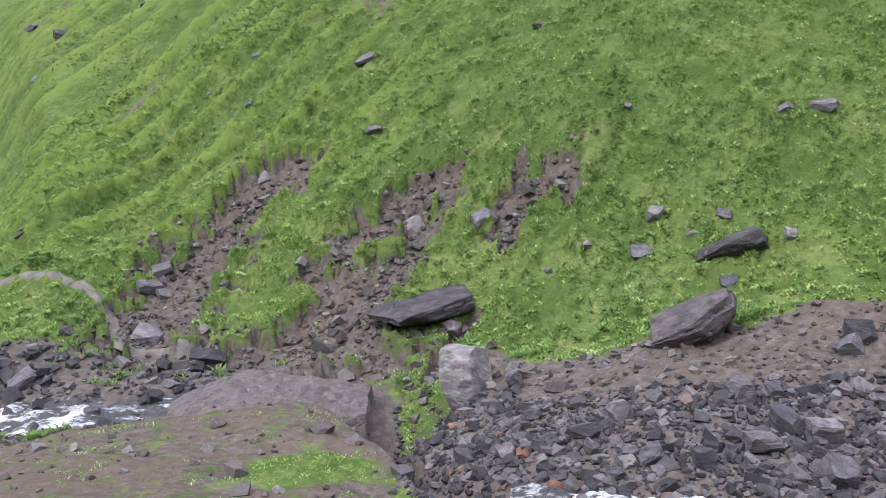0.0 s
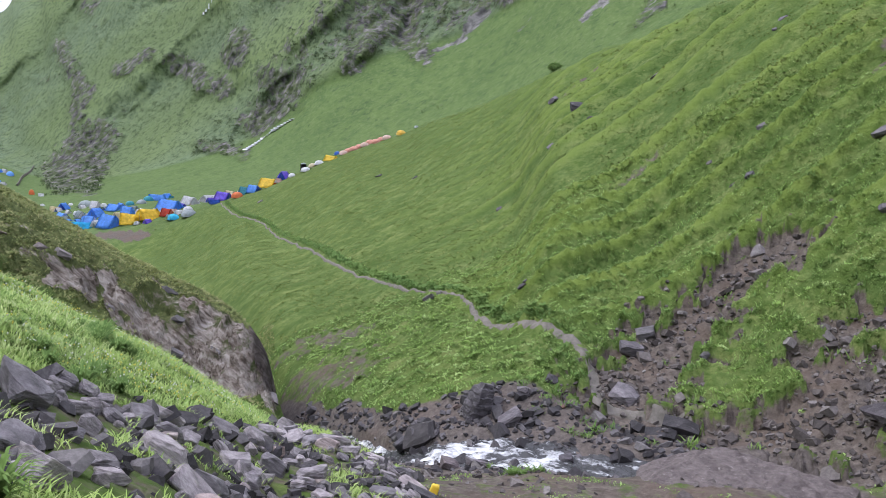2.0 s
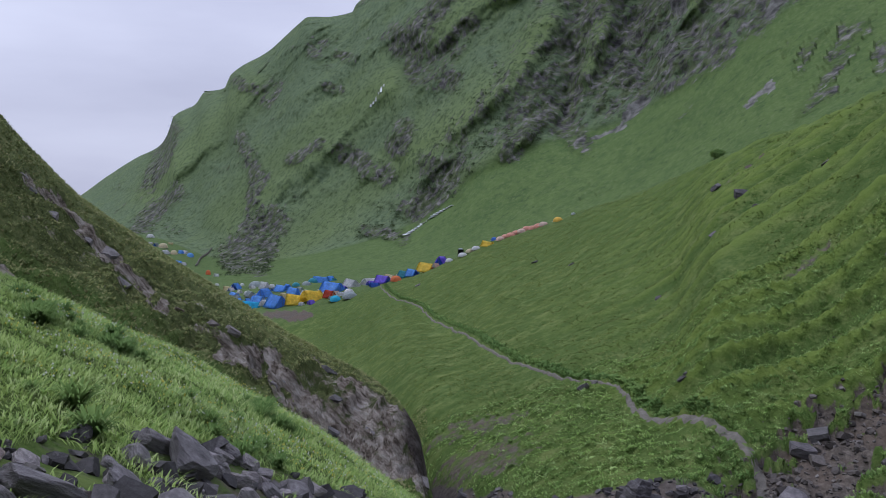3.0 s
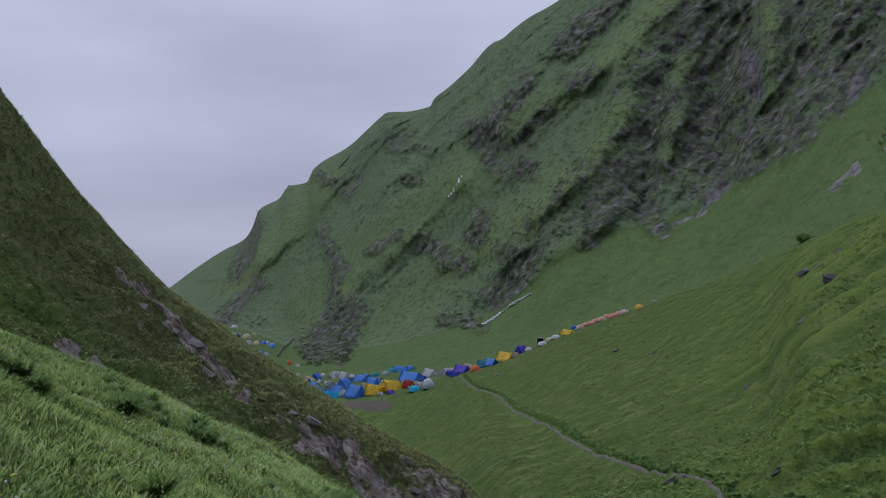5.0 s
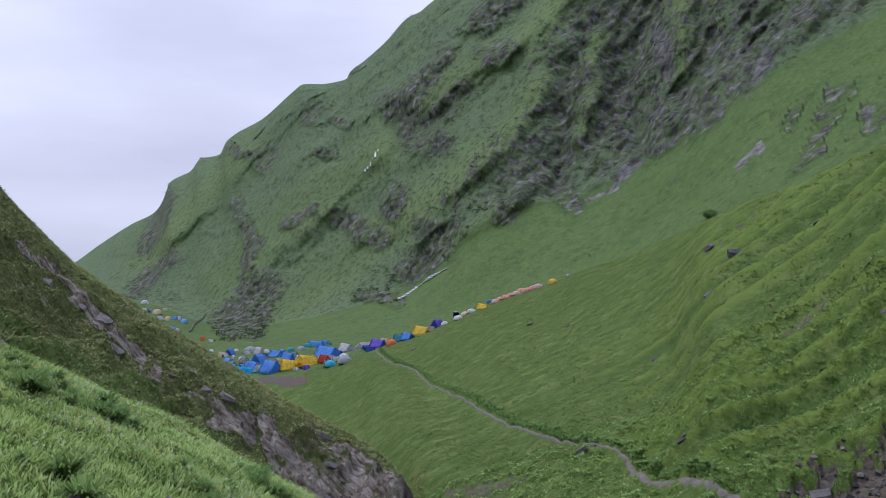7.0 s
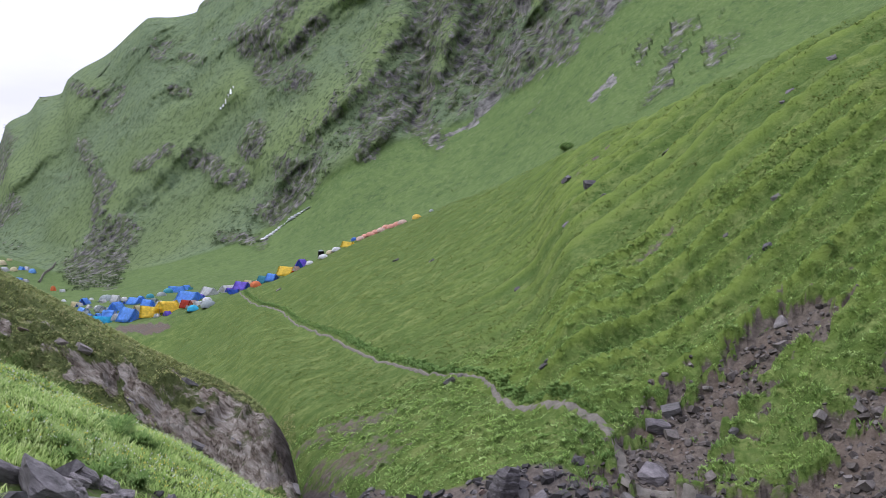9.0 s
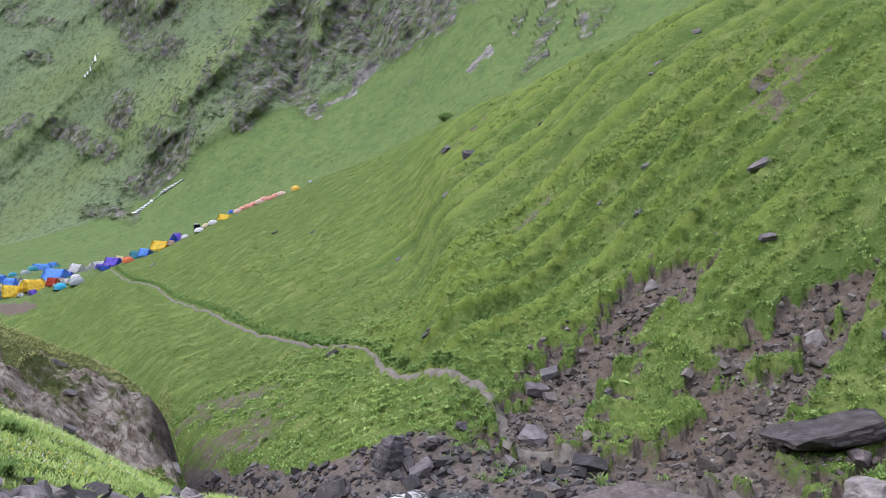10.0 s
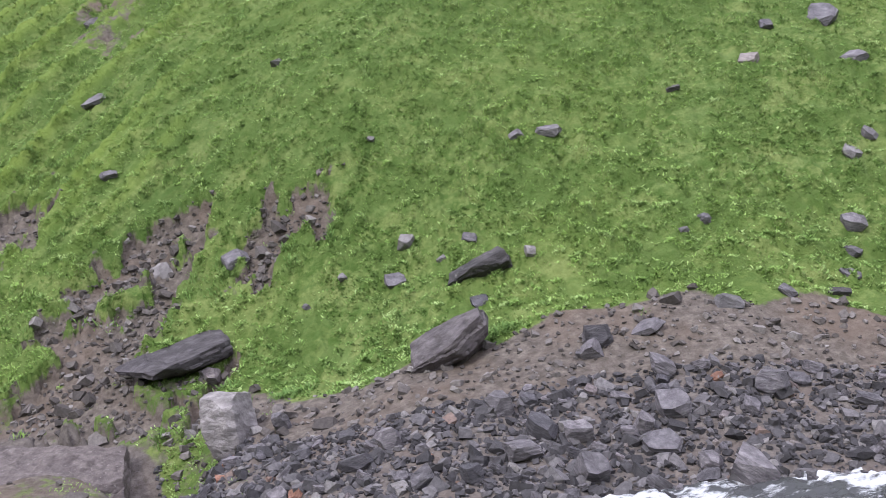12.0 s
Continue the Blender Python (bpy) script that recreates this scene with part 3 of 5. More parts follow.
m_dark = stone_material("dark_wet_rock", (0.016, 0.015, 0.016), (0.050, 0.046, 0.047), (0.11, 0.10, 0.10), 1.6, 2.0)
m_bank = stone_material("lavender_grey_schist", (0.116, 0.109, 0.113), (0.333, 0.310, 0.318), (0.589, 0.558, 0.558), 2.2, 2.0)
m_rust = stone_material("rusty_stone", (0.10, 0.045, 0.03), (0.24, 0.125, 0.085), (0.34, 0.22, 0.17), 3.0, 1.0)

# trodden earth of the footpath
m_path, t, b = material("trodden_earth", 0.9)
p = place_vector(t)
c = ramp(t, grain(t, p, 2.4, 7, 0.7), (0.3, (0.095, 0.088, 0.072)), (0.5, (0.150, 0.138, 0.120)), (0.7, (0.215, 0.198, 0.178)))
t.links.new(c, b.inputs["Base Color"])
bump(t, b, (grain(t, p, 5.0, 6, 0.7), 0.08, 0.7))

# white water over dark
m_water, t, b = material("mountain_stream_water", 0.12)
p = place_vector(t)
flow = add(t, "ShaderNodeMapping", Vector=p, Scale=(0.55, 1.3, 1.0), Rotation=(0, 0, 0.25))
foam_n = grain(t, flow.outputs[0], 2.3, 7, 0.68)
foam = ramp(t, calc(t, "ADD", foam_n, calc(t, "MULTIPLY", zone(t, "rapid"), 0.17)), (0.54, 0.0), (0.72, 1.0))
t.links.new(mix(t, foam, (0.060, 0.062, 0.064), (0.72, 0.74, 0.77)), b.inputs["Base Color"])
t.links.new(ramp(t, foam, (0.0, 0.10), (1.0, 0.75)), b.inputs["Roughness"])
bump(t, b, (foam_n, 0.25, 0.8), (grain(t, flow.outputs[0], 9.0, 4), 0.05, 0.6))


# leaves: colour differs from blade to blade
def leaf_material(name, *stops, tufts=0.45):
    m, t, b = material(name, 0.8)
    b.inputs["Specular IOR Level"].default_value = 0.08
    rnd = add(t, "ShaderNodeNewGeometry").outputs["Random Per Island"]
    c = ramp(t, rnd, *stops)
    p = place_vector(t)
    c = mix(t, ramp(t, grain(t, p, 0.3, 4, 0.6), (0.40, 0.0), (0.62, 0.6)), c, [v * 0.75 for v in stops[1][1]])
    c = mix(t, ramp(t, grain(t, p, 0.09, 3, 0.6), (0.45, 0.0), (0.65, 0.5)), c, [v * k for v, k in zip(stops[2][1], (0.92, 0.92, 0.75))])
    c = mix(t, ramp(t, grain(t, p, 2.6, 4, 0.6), (0.46, 0.0), (0.60, tufts)), c, [v * 0.75 for v in stops[0][1]])
    c = mix(t, ramp(t, grain(t, p, 1.5, 4, 0.6), (0.53, 0.0), (0.68, tufts)), c, [v * k for v, k in zip(stops[-1][1], (1.12, 1.08, 1.25))])
    # leaves let light through and share the slope's soft shading
    n = add(t, "ShaderNodeVectorMath")
    n.operation = "MULTIPLY_ADD"
    t.links.new(add(t, "ShaderNodeNewGeometry").outputs["Normal"], n.inputs[0])
    n.inputs[1].default_value, n.inputs[2].default_value = (0.5, 0.5, 0.5), (0, 0, 0.7)
    unit = add(t, "ShaderNodeVectorMath")
    unit.operation = "NORMALIZE"
    t.links.new(n.outputs[0], unit.inputs[0])
    t.links.new(unit.outputs[0], b.inputs["Normal"])
    t.links.new(c, b.inputs["Base Color"])
    thin = add(t, "ShaderNodeBsdfTranslucent", Color=c)
    both = add(t, "ShaderNodeMixShader", Fac=0.35)
    t.links.new(b.outputs[0], both.inputs[1])
    t.links.new(thin.outputs[0], both.inputs[2])
    t.links.new(both.outputs[0], t.nodes["Material Output"].inputs["Surface"])
    return m


m_turf = leaf_material("meadow_leaves", (0.0, (0.110, 0.185, 0.048)), (0.35, (0.182, 0.310, 0.079)), (0.7, (0.309, 0.461, 0.138)), (1.0, (0.418, 0.560, 0.204)), tufts=0.75)
m_near = leaf_material("foreground_grass", (0.0, (0.217, 0.339, 0.086)), (0.4, (0.325, 0.471, 0.138)), (0.75, (0.451, 0.584, 0.206)), (1.0, (0.614, 0.678, 0.361)), tufts=0.3)
m_heath = leaf_material("heath_leaves", (0.0, (0.13, 0.17, 0.065)), (0.5, (0.215, 0.26, 0.095)), (0.85, (0.30, 0.325, 0.135)), (1.0, (0.38, 0.34, 0.18)))
m_hill = leaf_material("hill_grass_leaves", (0.0, (0.074, 0.114, 0.026)), (0.35, (0.112, 0.158, 0.038)), (0.7, (0.168, 0.213, 0.061)), (1.0, (0.258, 0.281, 0.105)), tufts=0.4)
m_fern = leaf_material("fern_leaves", (0.0, (0.085, 0.165, 0.045)), (0.6, (0.150, 0.255, 0.075)), (1.0, (0.240, 0.350, 0.115)), tufts=0.2)
m_scrub = leaf_material("scrub_leaves", (0.0, (0.045, 0.070, 0.034)), (0.6, (0.078, 0.112, 0.052)), (1.0, (0.115, 0.150, 0.075)), tufts=0.0)
m_yellow_flower, t, b = material("yellow_petal", 0.6)
b.inputs["Base Color"].default_value = (0.62, 0.55, 0.10, 1)
m_white_flower, t, b = material("white_petal", 0.6)
b.inputs["Base Color"].default_value = (0.62, 0.64, 0.58, 1)


# tent cloth
def cloth(name, colour):
    m, t, b = material(name + "_tent_cloth", 0.55)
    p = place_vector(t)
    dirt = ramp(t, grain(t, p, 1.2, 5, 0.6), (0.35, 0.72), (0.7, 1.08))
    c = mix(t, 1.0, colour, dirt, "MULTIPLY")
    t.links.new(c, b.inputs["Base Color"])
    bump(t, b, (grain(t, p, 2.0, 4), 0.05, 0.5))
    both = add(t, "ShaderNodeMixShader", Fac=0.4)
    t.links.new(b.outputs[0], both.inputs[1])
    t.links.new(add(t, "ShaderNodeBsdfTranslucent", Color=c).outputs[0], both.inputs[2])
    t.links.new(both.outputs[0], t.nodes["Material Output"].inputs["Surface"])
    return m


CLOTH = {n: cloth(n, c) for n, c in {
    "blue": (0.24, 0.52, 1.0), "navy": (0.07, 0.18, 0.62), "violet": (0.32, 0.22, 0.85), "cyan": (0.08, 0.60, 0.88), "teal": (0.08, 0.38, 0.48),
    "white": (0.78, 0.79, 0.82), "grey": (0.42, 0.48, 0.50), "cream": (0.78, 0.70, 0.48), "yellow": (0.98, 0.78, 0.14), "amber": (0.88, 0.60, 0.12),
    "orange": (0.80, 0.25, 0.10), "pink": (0.82, 0.42, 0.33), "pale": (0.78, 0.58, 0.50), "lime": (0.42, 0.60, 0.10), "red": (0.62, 0.09, 0.05),
    "black": (0.012, 0.013, 0.015)}.items()}
m_pole, t, b = material("tent_pole_metal", 0.4)
b.inputs["Base Color"].default_value = (0.35, 0.35, 0.36, 1)
b.inputs["Metallic"].default_value = 0.8


# pale rock breaking out of the spur: bearing, rise, bearing, rise, half width
LEDGES_OF_SPUR = [(66.6, -0.5, 64.8, -1.8, 0.32), (64.8, -1.8, 63.9, -2.9, 0.32), (63.9, -2.9, 62.4, -4.5, 0.32), (62.4, -4.5, 60.7, -6.4, 0.32),
    (60.7, -6.4, 59.0, -8.3, 0.32), (55.1, -10.8, 52.7, -12.0, 0.75), (52.7, -12.0, 51.3, -13.5, 0.75), (51.3, -13.5, 49.6, -15.2, 0.75), (49.6,
    -15.2, 47.9, -16.6, 0.75), (47.9, -16.6, 45.4, -18.7, 0.75), (69.7, -4.6, 68.0, -5.7, 0.40), (68.0, -5.7, 66.8, -6.7, 0.40)]


def zones():
    bear, r = BEARINGS[:, None], RADII[None, :]
    k = GUIDE
    wob = perlin(GX / 2.5, GY / 2.5, 90) * 0.9
    above_water = r - k["wf"]
    talus = step(-1.2, 0.0, r - k["wn"]) * (1 - step(-0.5, 0.5, r - k["bank"] + wob)) * step(2, -3, bear)
    gravel = step(-1.5, -0.3, r - k["wn"]) * (1 - step(2.2, 3.6, above_water + wob)) * step(46, 41, bear)
    gravel = np.maximum(gravel * step(-48, -45, bear), talus * (1 - step(0.35, 0.8, (r - k["wf"]) / (k["bank"] - k["wf"]))))
    terrace = step(16.5, 18.5, r + wob) * (1 - step(0, 1.0, r - k["wn"])) * step(1, 4, bear) * step(36, 32, bear)
    rise = np.degrees(np.arctan2(HEIGHT, np.maximum(r, 0.1)))
    top = np.interp(bear, [33, 36, 45, 53, 58, 66, 72], [-23.5, -22.3, -20.8, -18.3, -16.7, -15.3, -15])
    mound = np.exp(-((bear - 9.5) / 4.5) ** 2 - ((r - 20.3) / 1.5) ** 2)
    terrace = terrace * (1 - step(0.3, 0.7, mound + 0.3 * wob))
    boulders = step(33, 36, bear) * step(77, 71, bear) * step(0.5, -0.5, rise - top - 0.7 * perlin(GX, GY, 94)) * step(-7.5, -5.5, rise - top) * (r < 30) * (r > 5)
    boulders = boulders * (1 - 0.2 * step(54, 62, bear))
    scars = near_strips(SCARS, GX, GY, 1.1)
    apron = 0.40 * step(-3, 0, bear) * step(24, 20, bear) * step(0, 1.2, above_water) * (1 - step(0, 3.5, r - k["bank"] - 1.0))
    soil = np.maximum.reduce([scars * 1.0, talus * 0.9, terrace * 0.62, boulders * 0.45, apron, 0.52 * near_strips(FAR_SCARS, GX, GY, 1.1), 0.95 * near_strips(FAR_SCARS[-1:], GX, GY, 0.6)])
    face = (r - k["foot"]) / (k["spur"] - k["foot"])
    on_spur = step(0.0, 0.2, face) * (1 - step(1.0, 1.3, r / k["spur"])) * step(42, 42.6, bear) * step(100, 90, bear)
    low = step(56, 45, bear)
    band = np.exp(-((face - 0.52 - 0.10 * perlin(GX / 6, GY / 6, 93)) / 0.20) ** 2)
    broken = near_strips(LEDGES_OF_SPUR, bear + 0.35 * perlin(GX / 2, GY / 2, 92), rise + 0.25 * perlin(GX / 1.5, GY / 1.5, 91), 0.5)
    broken = broken * step(-0.75, -0.25, perlin(bear * 0.9, rise * 0.9, 89))
    ledge = on_spur * np.maximum.reduce([low * step(0.05, 0.3, face) * (1 - 0.6 * step(0.72, 0.95, face)) * 0.66, band * 0.33 * step(76, 62, bear), 0.98 * broken])
    # nose of the spur, darkened for wet rock and for overhang shade
    wet = on_spur * step(44.6, 43.4, bear) * step(0.3, 0.6, face)
    heath = on_spur * step(0.12, 0.5, face) * 0.95
    distant = step(0.85, 1.1, r / k["brow"]) * step(-46, -40, bear) * (bear < 80) + step(90, 100, np.abs(bear)) * (r > 120)
    crag = CRAG * 0.78
    pale = near_strips(PALE_SLABS, bear + 0.15 * perlin(GX / 9, GY / 9, 92), rise + 0.15 * perlin(GX / 7, GY / 7, 91)) * (r > 280)
    on_hill = step(0.4, 1.0, (r - k["bank"]) / (k["hill"] - k["bank"])) * (1 - step(0.95, 1.1, r / k["brow"]))
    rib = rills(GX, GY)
    # rib tops coloured as lit, furrows as shaded, beside their differing plants
    rib_light = on_hill * step(0.85, 1.4, rib) * step(36, 22, bear) * step(-6, 4, bear)
    furrow_shade = on_hill * step(0.75, 0.1, rib) * step(40, 22, bear) * step(-6, 4, bear)
    return {"soil": soil, "gravel": gravel, "ledge": np.maximum(ledge, wet), "wet": wet, "heath": heath, "distant": np.clip(distant, 0, 1), "crag": np.clip(crag, 0, 1), "rib_light": rib_light, "furrow_shade": furrow_shade, "pale": pale, "crest_light": CREST_LIGHT, "gully_shade": GULLY_SHADE, "upland": step(-0.02, 0.06, (r - k["rock"]) / (k["sky"] - k["rock"])) * (np.abs(bear) < 90)}


ZONES = zones()


def mesh_from(name, co, faces, mat, smooth=False, attributes=()):
    """A mesh from arrays: faces all of one size."""
    me = bpy.data.meshes.new(name)
    co, faces = np.asarray(co, np.float32), np.asarray(faces, np.int32)
    me.vertices.add(len(co))
    me.vertices.foreach_set("co", co.ravel())
    me.loops.add(faces.size)
    me.loops.foreach_set("vertex_index", faces.ravel())
    me.polygons.add(len(faces))
    me.polygons.foreach_set("loop_start", np.arange(0, faces.size, faces.shape[1], dtype=np.int32))
    me.polygons.foreach_set("use_smooth", np.full(len(faces), smooth))
    me.update()
    for key, values in attributes:
        me.attributes.new(key, "FLOAT", "POINT").data.foreach_set("value", np.asarray(values, np.float32).ravel())
    me.materials.append(mat)
    return me


def grid_faces(rows, cols):
    i, j = np.meshgrid(np.arange(rows - 1), np.arange(cols - 1), indexing="ij")
    a = (i * cols + j).ravel()
    return np.stack([a, a + 1, a + cols + 1, a + cols], 1)


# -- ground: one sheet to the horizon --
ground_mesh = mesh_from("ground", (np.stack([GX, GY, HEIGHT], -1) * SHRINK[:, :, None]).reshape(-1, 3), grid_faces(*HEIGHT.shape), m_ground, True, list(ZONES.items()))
ground = tagged(new("ground", ground_mesh), "green mountain meadow with dirt scars and rocky slopes", "ground", kind="structure")

# -- the footpath along the far bank up to the camp --
TRAIL = [(-189.8, 186.7), (-169.0, 169.1), (-152.8, 155.5), (-136.8, 143.4), (-123.9, 133.0), (-109.5, 119.9), (-97.4, 109.0), (-81.9, 95.6),
    (-68.7, 83.8), (-61.7, 76.9), (-55.7, 71.4), (-48.6, 65.2), (-42.7, 59.9), (-38.0, 55.9), (-34.4, 53.1), (-30.7, 50.7), (-27.7, 48.0),
    (-25.7, 45.6), (-24.0, 43.5), (-21.8, 41.3), (-18.0, 38.4), (-16.8, 37.7), (-14.5, 36.2), (-13.4, 34.6), (-12.4, 32.8), (-11.8, 32.9),
    (-10.4, 33.0), (-8.7, 33.1)]
FAR_TRACK = [(-642.9, 432.4), (-621.0, 411.1), (-527.2, 342.1)]


def make_path(points, half, name, label, mat=m_path, category="path", lift=1.0, wild=0.0):
    pts = np.array(points, float)
    s = np.concatenate([[0], np.cumsum(np.hypot(*np.diff(pts, axis=0).T))])
    q = np.concatenate([np.linspace(0, s[-1], int(min(600, 3 + s[-1] / 0.35)))[:-1], [s[-1]]])
    x, y = pchip(s, pts[:, 0], q), pchip(s, pts[:, 1], q)
    x, y = x + 0.16 * perlin(q / 7, q * 0 + 3.3, 71), y + 0.16 * perlin(q / 7, q * 0 + 9.3, 72)
    x, y = x + 1.6 * wild * perlin(q / 5, q * 0 + 5.3, 74), y + 1.6 * wild * perlin(q / 5, q * 0 + 7.3, 75)
    tx, ty = np.gradient(x), np.gradient(y)
    n = np.hypot(tx, ty)
    nx, ny = -ty / n, tx / n
    across = np.array([-1.0, -0.55, 0.0, 0.55, 1.0])
    w = (half * (1.5 - 1.05 * step(36, 56, np.hypot(x, y))) + 0.0005 * np.hypot(x, y))[:, None] * (1 + 0.25 * perlin(q / 7, q * 0 + 0.5, 73))[:, None] * across[None, :]
    w = w * np.clip(1 + 1.6 * wild * fractal(q / 3, q * 0 + 2.5, 76, 2), 0.08, 2.2)[:, None]
    px, py = x[:, None] + nx[:, None] * w, y[:, None] + ny[:, None] * w
    pz = ground_z(px, py) + lift * (1 + np.hypot(px, py) / 120) * np.array([-0.05, 0.07, 0.08, 0.07, -0.05])[None, :]
    me = mesh_from(name, np.stack([px, py, pz], -1).reshape(-1, 3), grid_faces(len(q), 5), mat, True, [("rapid", 0.9 + 0 * pz)])
    return tagged(new(name, me), label, category, kind="structure")


make_path(TRAIL, 0.23, "footpath", "narrow trodden earth footpath winding across green meadow", lift=0.8)

make_path(FAR_TRACK, 0.5, "far_track", "pale earth track leading to the far tents", lift=3)

# -- the stream --
def make_water(b0, b1, label, rise=0.0):
    bear = np.arange(b0, b1, 0.25)
    wn, wf = np.interp(bear, BEARINGS, GUIDE["wn"][:, 0]), np.interp(bear, BEARINGS, GUIDE["wf"][:, 0])
    u = np.linspace(-0.06, 1.06, 26)
    r = wn[:, None] + (wf - wn)[:, None] * u[None, :]
    a = np.radians(bear)[:, None]
    x, y = -np.sin(a) * r, np.cos(a) * r
    flow = np.radians(bear)
    z0, z1 = ground_z(-np.sin(flow) * wn, np.cos(flow) * wn), ground_z(-np.sin(flow) * wf, np.cos(flow) * wf)
    level = np.minimum(z0, z1) + rise
    level = np.convolve(np.pad(level, 8, "edge"), np.ones(17) / 17, "valid") - 0.04
    z = level[:, None] + 0.13 * fractal(x / 0.9, y / 0.6, 81, 4, 0.6) + 0 * r
    rapid = np.clip(0.5 + 1.2 * fractal(x / 3.0, y / 3.0, 85, 2), 0, 1)
    me = mesh_from("stream", np.stack([x, y, z], -1).reshape(-1, 3), grid_faces(len(bear), len(u)), m_water, True, [("rapid", rapid)])
    return tagged(new("stream_water", me), label, "stream", kind="structure")


make_water(-49, -5, "white foaming mountain stream rushing past dark stones", 0.2)
make_water(14, 47, "shallow mountain stream foaming over stones into the gorge", -0.12)


def on_face(bear, rise):
    """The place on the far face at that bearing and rise."""
    out = []
    for b, e in zip(bear, rise):
        i = int(np.argmin(np.abs(BEARINGS - b)))
        line = np.degrees(np.arctan2(HEIGHT[i], np.maximum(RADII, 1)))
        j = int(np.argmax((line >= e) & (RADII > 430)))
        f = (e - line[j - 1]) / (line[j] - line[j - 1] + 1e-9)
        lo, hi = (np.array([GX[i, n], GY[i, n], HEIGHT[i, n]]) * SHRINK[i, n] for n in (j - 1, j))
        out.append(lo + min(1.0, max(0.0, f)) * (hi - lo))
    return np.array(out)


def mountain_stream(points, half, label):
    """A broken thread of white water; points by bearing and rise from the stand."""
    pts = np.array(points, float)
    q = np.linspace(0, len(pts) - 1, 70)
    b, e = np.interp(q, range(len(pts)), pts[:, 0]), np.interp(q, range(len(pts)), pts[:, 1])
    b = b + 0.10 * fractal(q * 2, q * 0 + 1.5, 74, 2)
    w = half * np.clip(0.75 + 1.1 * fractal(q * 3, q * 0 + 4.5, 76, 2), 0.1, 2.0)
    mid = on_face(b, e)
    side = np.array([-mid[0][1], mid[0][0], 0]) / np.hypot(*mid[0][:2])
    rows = mid[:, None, :] + side[None, None, :] * (w[:, None] * np.array([-1, -0.4, 0.4, 1]))[:, :, None]
    rows = rows * (1 - np.array([0.0, 0.0018, 0.0018, 0.0]))[None, :, None] + np.array([0, 0, 0.3])
    me = mesh_from("mountain_stream", rows.reshape(-1, 3), grid_faces(len(q), 4), m_water, True, [("rapid", np.full(4 * len(q), 1.6))])
    return tagged(new("mountain_stream", me), label, "stream", kind="structure")


mountain_stream([(40.9, -1.8), (42.3, -2.7), (43.8, -3.75)], 1.7, "thin white stream falling down a rocky gully")
mountain_stream([(45.3, 5.8), (45.6, 5.2), (46.1, 4.4)], 0.7, "thin white waterfall high on the mountainside")


# -- helpers for things --
def part(name, me, parent, label=""):
    ob = new(name, me)
    ob.parent = parent
    if label:
        ob["label"] = label
    return ob


def bm_mesh(name, bm, mat, smooth=False):
    me = bpy.data.meshes.new(name)
    bm.to_mesh(me)
    bm.free()
    me.materials.append(mat)
    if smooth:
        me.polygons.foreach_set("use_smooth", np.ones(len(me.polygons), bool))
    return me


def facing(x, y):
    """Turn about z so that local x runs across the line of sight from the stand, local y away."""
    return math.atan2(y, x) - math.pi / 2


def cut_block(rng, sx, sy, sz, cuts=9, wedge=0.0):
    """An angular block: a box with random corners and edges split off."""
    bm = bmesh.new()
    bmesh.ops.create_cube(bm, size=1.0)
    for v in bm.verts:
        v.co.x += rng.uniform(-0.12, 0.12)
        v.co.y += rng.uniform(-0.12, 0.12)
        v.co.z += rng.uniform(-0.12, 0.12) + wedge * v.co.x
    for _ in range(cuts):
        n = Vector((rng.gauss(0, 1), rng.gauss(0, 1), rng.gauss(0, 0.8))).normalized()
        reach = 0.5 * (abs(n.x) + abs(n.y) + abs(n.z))
        bmesh.ops.bisect_plane(bm, geom=bm.verts[:] + bm.edges[:] + bm.faces[:], plane_co=n * reach * rng.uniform(0.56, 0.78), plane_no=n, clear_outer=True)
        bmesh.ops.holes_fill(bm, edges=bm.edges[:], sides=0)
    for v in bm.verts:
        v.co.x, v.co.y, v.co.z = v.co.x * sx, v.co.y * sy, v.co.z * sz
    return bm


def rough_block(rng, sx, sy, sz, cuts=8, wedge=0.0, wear=0.05, levels=3, strata=0.0, rounded=0.0, taper=0.0, undercut=0.0):
    """A large block with broken faces, ledges and worn edges."""
    bm = cut_block(rng, sx, sy, sz, cuts, wedge)
    for v in bm.verts:
        v.co.z *= 1 - taper * (1 - min(1.0, max(0.0, (v.co.x / sx + 0.5) / 0.7)))
    bmesh.ops.triangulate(bm, faces=bm.faces[:])
    for _ in range(levels):
        longest = max(e.calc_length() for e in bm.edges)
        bmesh.ops.subdivide_edges(bm, edges=[e for e in bm.edges if e.calc_length() > 0.35 * longest], cuts=1, use_grid_fill=True)
        bmesh.ops.triangulate(bm, faces=bm.faces[:])
    bmesh.ops.smooth_vert(bm, verts=bm.verts[:], factor=0.35, use_axis_x=True, use_axis_y=True, use_axis_z=True)
    if rounded:
        for v in bm.verts:
            q = (abs(2 * v.co.x / sx) ** rounded + abs(2 * v.co.y / sy) ** rounded) ** (1 / rounded)
            if q > 0.92:
                v.co.x, v.co.y = v.co.x * 0.92 / q, v.co.y * 0.92 / q
    for v in bm.verts:
        shrink = 1 - undercut * max(0.0, 0.5 - 2 * (v.co.z / sz + 0.25))
        v.co.x, v.co.y = v.co.x * shrink, v.co.y * shrink
    bm.normal_update()
    off = Vector((rng.uniform(0, 50), rng.uniform(0, 50), rng.uniform(0, 50)))
    for v in bm.verts:
        d = noise.fractal(v.co * 1.4 + off, 1.0, 2.0, 4) * wear + noise.noise(v.co * 6 + off) * wear * 0.3
        if strata:
            d += strata * (((v.co.z * 3.1 + 0.4 * noise.noise(v.co + off)) % 1.0) - 0.5)
        v.co += v.normal * d
    return bm


